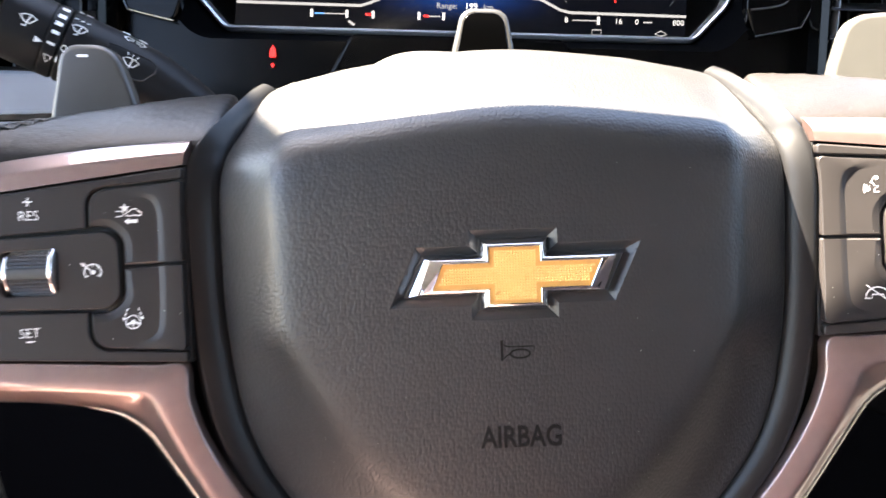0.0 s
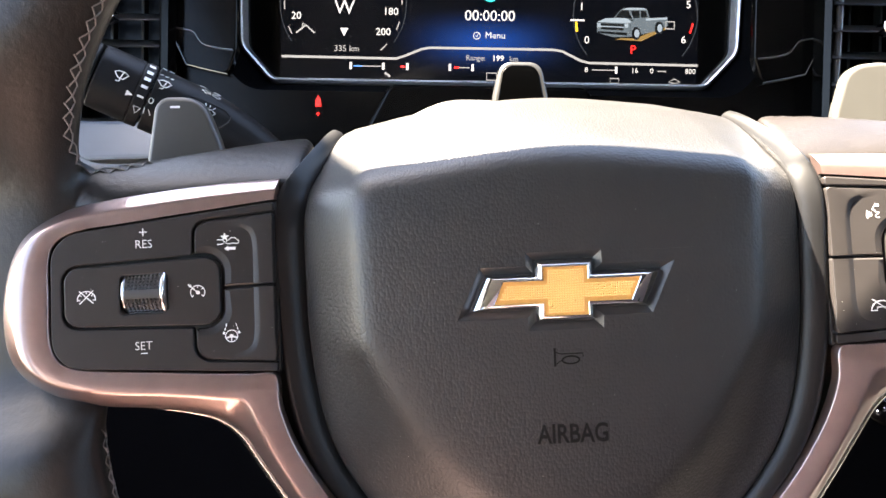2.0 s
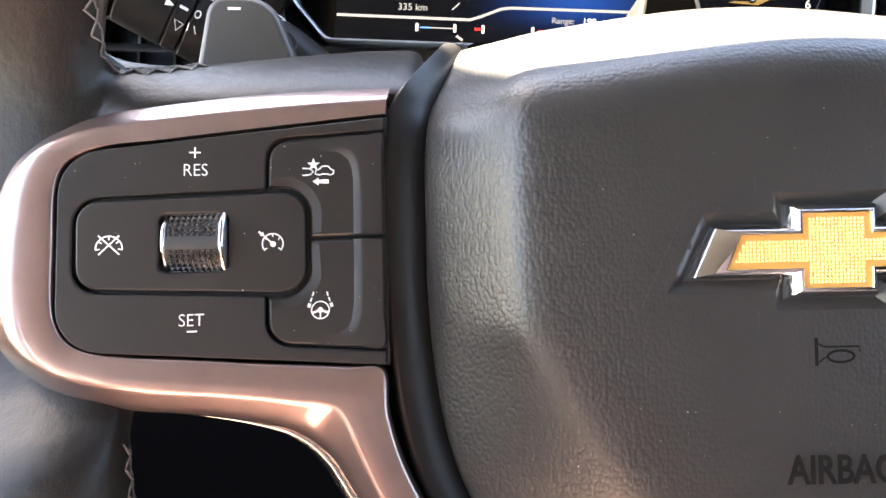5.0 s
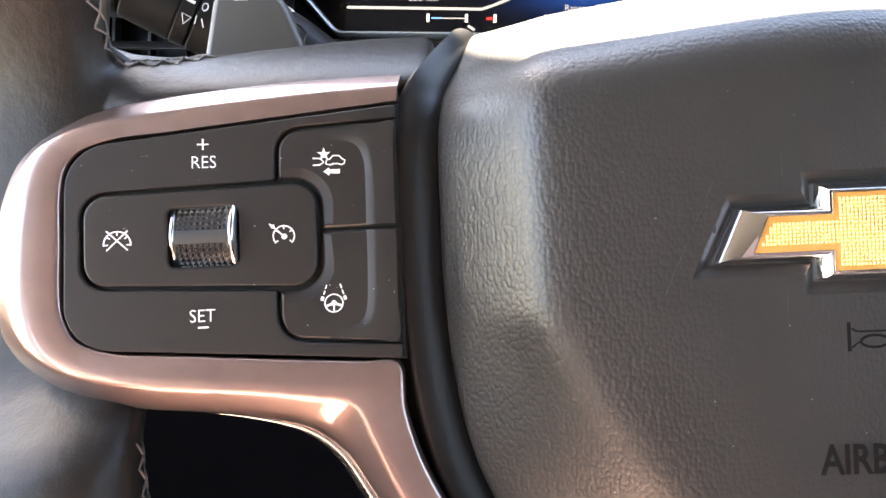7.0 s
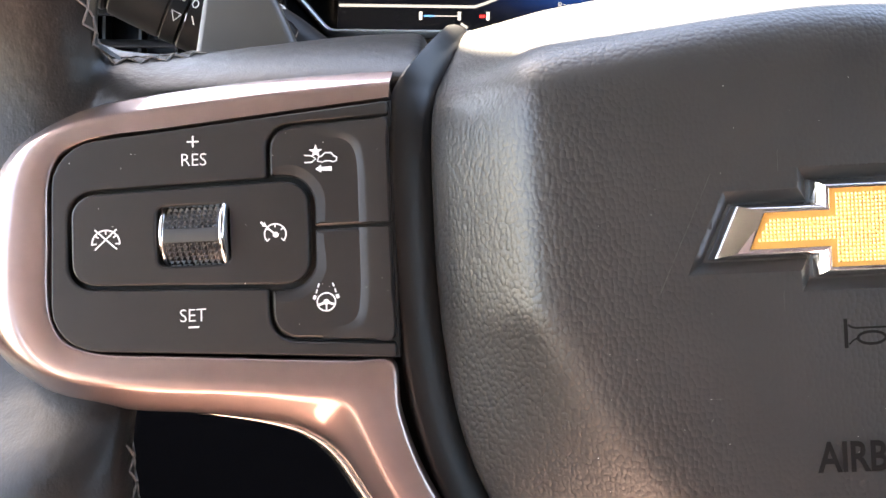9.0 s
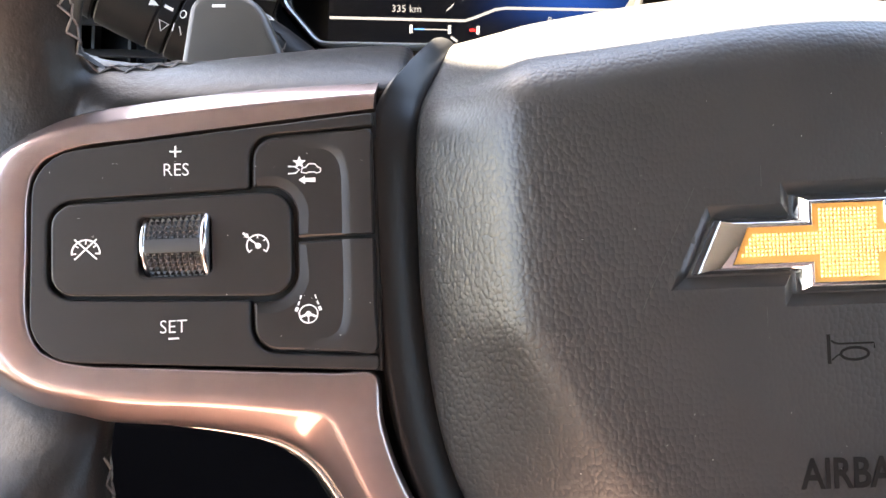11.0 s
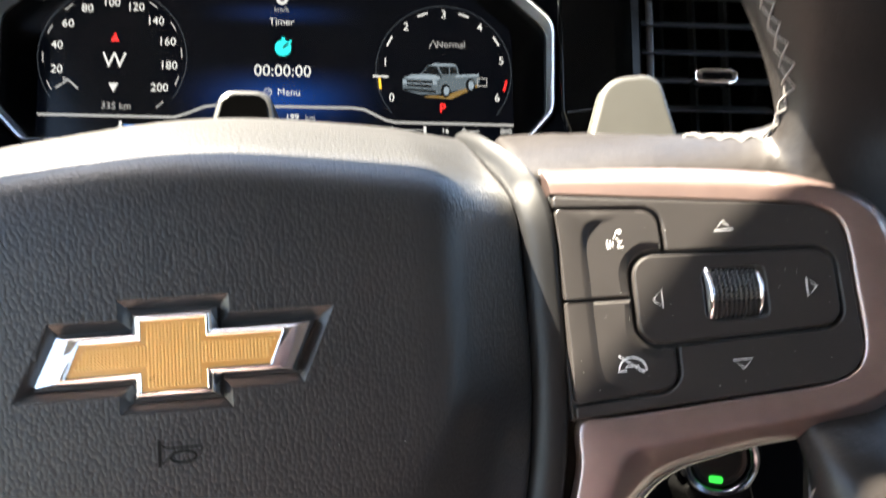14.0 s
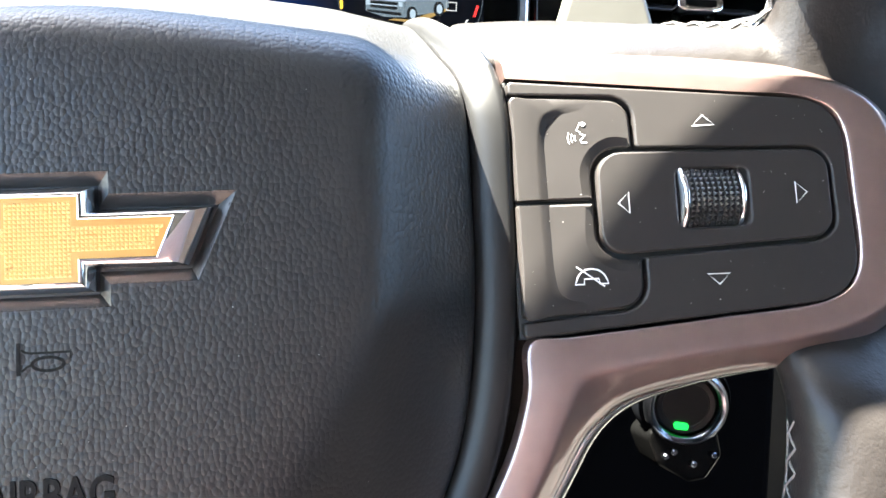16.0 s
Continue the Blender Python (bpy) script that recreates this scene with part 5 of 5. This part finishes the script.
def lathe(bm, prof, n=40, mat=0):
    rings = [[bm.verts.new((r * math.cos(2 * math.pi * k / n), y, r * math.sin(2 * math.pi * k / n))) for k in range(n)] for r, y in prof]
    ring_bridge(bm, rings)
    return rings


bm = bmesh.new()
lathe(bm, ((13.6, 6), (13.4, 0), (14.2, -1.6), (15.8, -2.2), (17.2, -1.2), (17.8, 1.5), (17.8, 12)))
part("chrome_ring", bm, RING, starter, "satin chrome ring", 50)
bm = bmesh.new()
r = lathe(bm, ((13.4, 10), (13.2, 2.0), (12.2, 1.0), (10.2, 1.4), (9.8, 2.0)))
bm.faces.new(r[-1])
part("button_cap", bm, SATIN_BLACK, starter, "black button cap", 40)
bm = bmesh.new()
plate(bm, rpoly([(-4.6, -10.5, 1.2), (-4.6, -7.4, 1.2), (1.7, -8.2, 1.2), (1.7, -11.3, 1.2)], 5), lambda x, z: 0.9, 1, 0.2)
part("green_lamp", bm, LIT_GREEN, starter, "lit green lamp")
bm = bmesh.new()
r = lathe(bm, ((21, 14), (20.5, 6), (19.6, 4), (18, 4.5)))
part("collar", bm, SHADE_BLACK, starter, "gloss black collar", 50)
switches = thing("knob_row", "small dark switch cluster below the start button", "switches", CAR @ Matrix.Translation((0.196, 0.153, -0.070)))
bm = bmesh.new()
plate(bm, rpoly([(-19, 8, 4), (-14, 13, 4), (11, 10, 3), (13, 0, 5), (6, -9.5, 5), (-1, -11, 6), (-14, -4, 6)], 5), lambda x, z: 4, 20, 2)
part("switch_base", bm, GLOSS, switches, "gloss black base")
for x, z in ((-11.5, 0), (-8.1, 1.6), (0, -3.1), (8.4, 0.4)):
    bm = bmesh.new()
    tube(bm, [(x, 4, z), (x, 2.2, z), (x, 1.6, z)], [1.3, 1.3, 0.8], 14)
    part("switch_knob", bm, RING, switches, "small satin knob")

# ---- cab shell: closes the place round the camera; metres ----


def wall(name, pts, mat, label, thick=0.05):
    """A flat panel through the corners, given thickness along its normal."""
    bm = bmesh.new()
    pts = [Vector(p) * 1000 for p in pts]
    nrm = (pts[1] - pts[0]).cross(pts[-1] - pts[0]).normalized() * thick * 1000
    a, b = [bm.verts.new(p) for p in pts], [bm.verts.new(p + nrm) for p in pts]
    bm.faces.new(a), bm.faces.new(b)
    ring_bridge(bm, [a, b])
    return tagged(finish(name, bm, mat), label, "wall", kind="structure")


XL, XR, YB, YF, ROOF, SILL = -0.52, 1.30, -1.6, 0.75, 1.42, 0.68
wall("floor", [(XL, YB, 0), (XR, YB, 0), (XR, YF, 0), (XL, YF, 0)], CARPET, "dark carpeted cab floor", -0.05)
wall("ceiling", [(XL, YB, ROOF), (XL, 0.09, ROOF), (XR, 0.09, ROOF), (XR, YB, ROOF)], HEADLINER, "dark cloth headliner", -0.06)
wall("wall_front", [(XL, YF, 0), (XL, YF, 1.0), (XR, YF, 1.0), (XR, YF, 0)], DASH, "dark front bulkhead", 0.05)
wall("wall_rear", [(XL, YB, 0), (XL, YB, ROOF), (XR, YB, ROOF), (XR, YB, 0)], TAN, "warm rear cab trim", -0.05)
# unseen sills and pillars, sized to limit the light through the side windows
for name, x, s, sill in (("wall_left", XL, -1, SILL), ("wall_right", XR, 1, 1.08)):
    wall(name, [(x, YB, 0), (x, YB, sill), (x, YF, sill), (x, YF, 0)], DASH, "dark door trim", -0.06 * s)
    wall(name.replace("wall", "pillar"), [(x, -1.3 if s < 0 else -0.8, sill), (x, -1.3 if s < 0 else -0.8, ROOF), (x, -1.0 if s < 0 else -0.62, ROOF), (x, -1.0 if s < 0 else -0.62, sill)], HEADLINER, "unseen dark roof pillar that limits window light", -0.06 * s)
wall("ground", [(-60, -60, -0.6), (60, -60, -0.6), (60, 60, -0.6), (-60, 60, -0.6)], GROUND, "pale concrete ground", -0.1)


def pillar(name, a, b, w, d):
    bm = bmesh.new()
    tube(bm, [Vector(a) * 1000, Vector(a).lerp(Vector(b), 0.5) * 1000, Vector(b) * 1000], [w * 1000] * 3, 14)
    return tagged(finish(name, bm, HEADLINER), "unseen dark windscreen pillar", "pillar", kind="structure")


# the left pillar runs forward, outward and down; the sun passes just inside of it
# unseen blocker: its shadow edge is fitted through P1 and P2 on the cover
P1, P2 = WHEEL @ Vector((-0.061, 0.004, 0.045)), WHEEL @ Vector((-0.084, 0.059, 0.062))
run = ((P2 - P1).normalized() - SUN_TO * 0.5).normalized()
away = SUN_TO.cross(P2 - P1).normalized()
away = away if away.x < 0 else -away
mid = P1 + SUN_TO * 0.62 + away * 0.085
pillar("shadow_pillar_left", mid + run * 0.55, mid - run * 0.32, 0.085, 0.05)
pillar("pillar_front_right", (1.31, 0.80, 0.95), (1.20, 0.10, 1.44), 0.075, 0.05)

# unseen driver's seat behind and below the camera, added to bounce warm light upwards
seat = thing("bounce_seat", "unseen tan driver's seat, added to bounce warm light", "car seat", pose(0, 0, 0))
bm = bmesh.new()
block(bm, (-270, -760, 300), (270, -190, 450), 55)
part("cushion", bm, SEAT, seat, "unseen tan cushion that bounces warm light", 40)
bm = bmesh.new()
block(bm, (-270, -900, 380), (270, -740, 1080), 60)
part("backrest", bm, SEAT, seat, "unseen tan backrest that bounces warm light", 40)
bm = bmesh.new()
block(bm, (-230, -740, 0), (230, -230, 305), 20)
part("seat_base", bm, CARPET, seat, "dark seat base", 40)
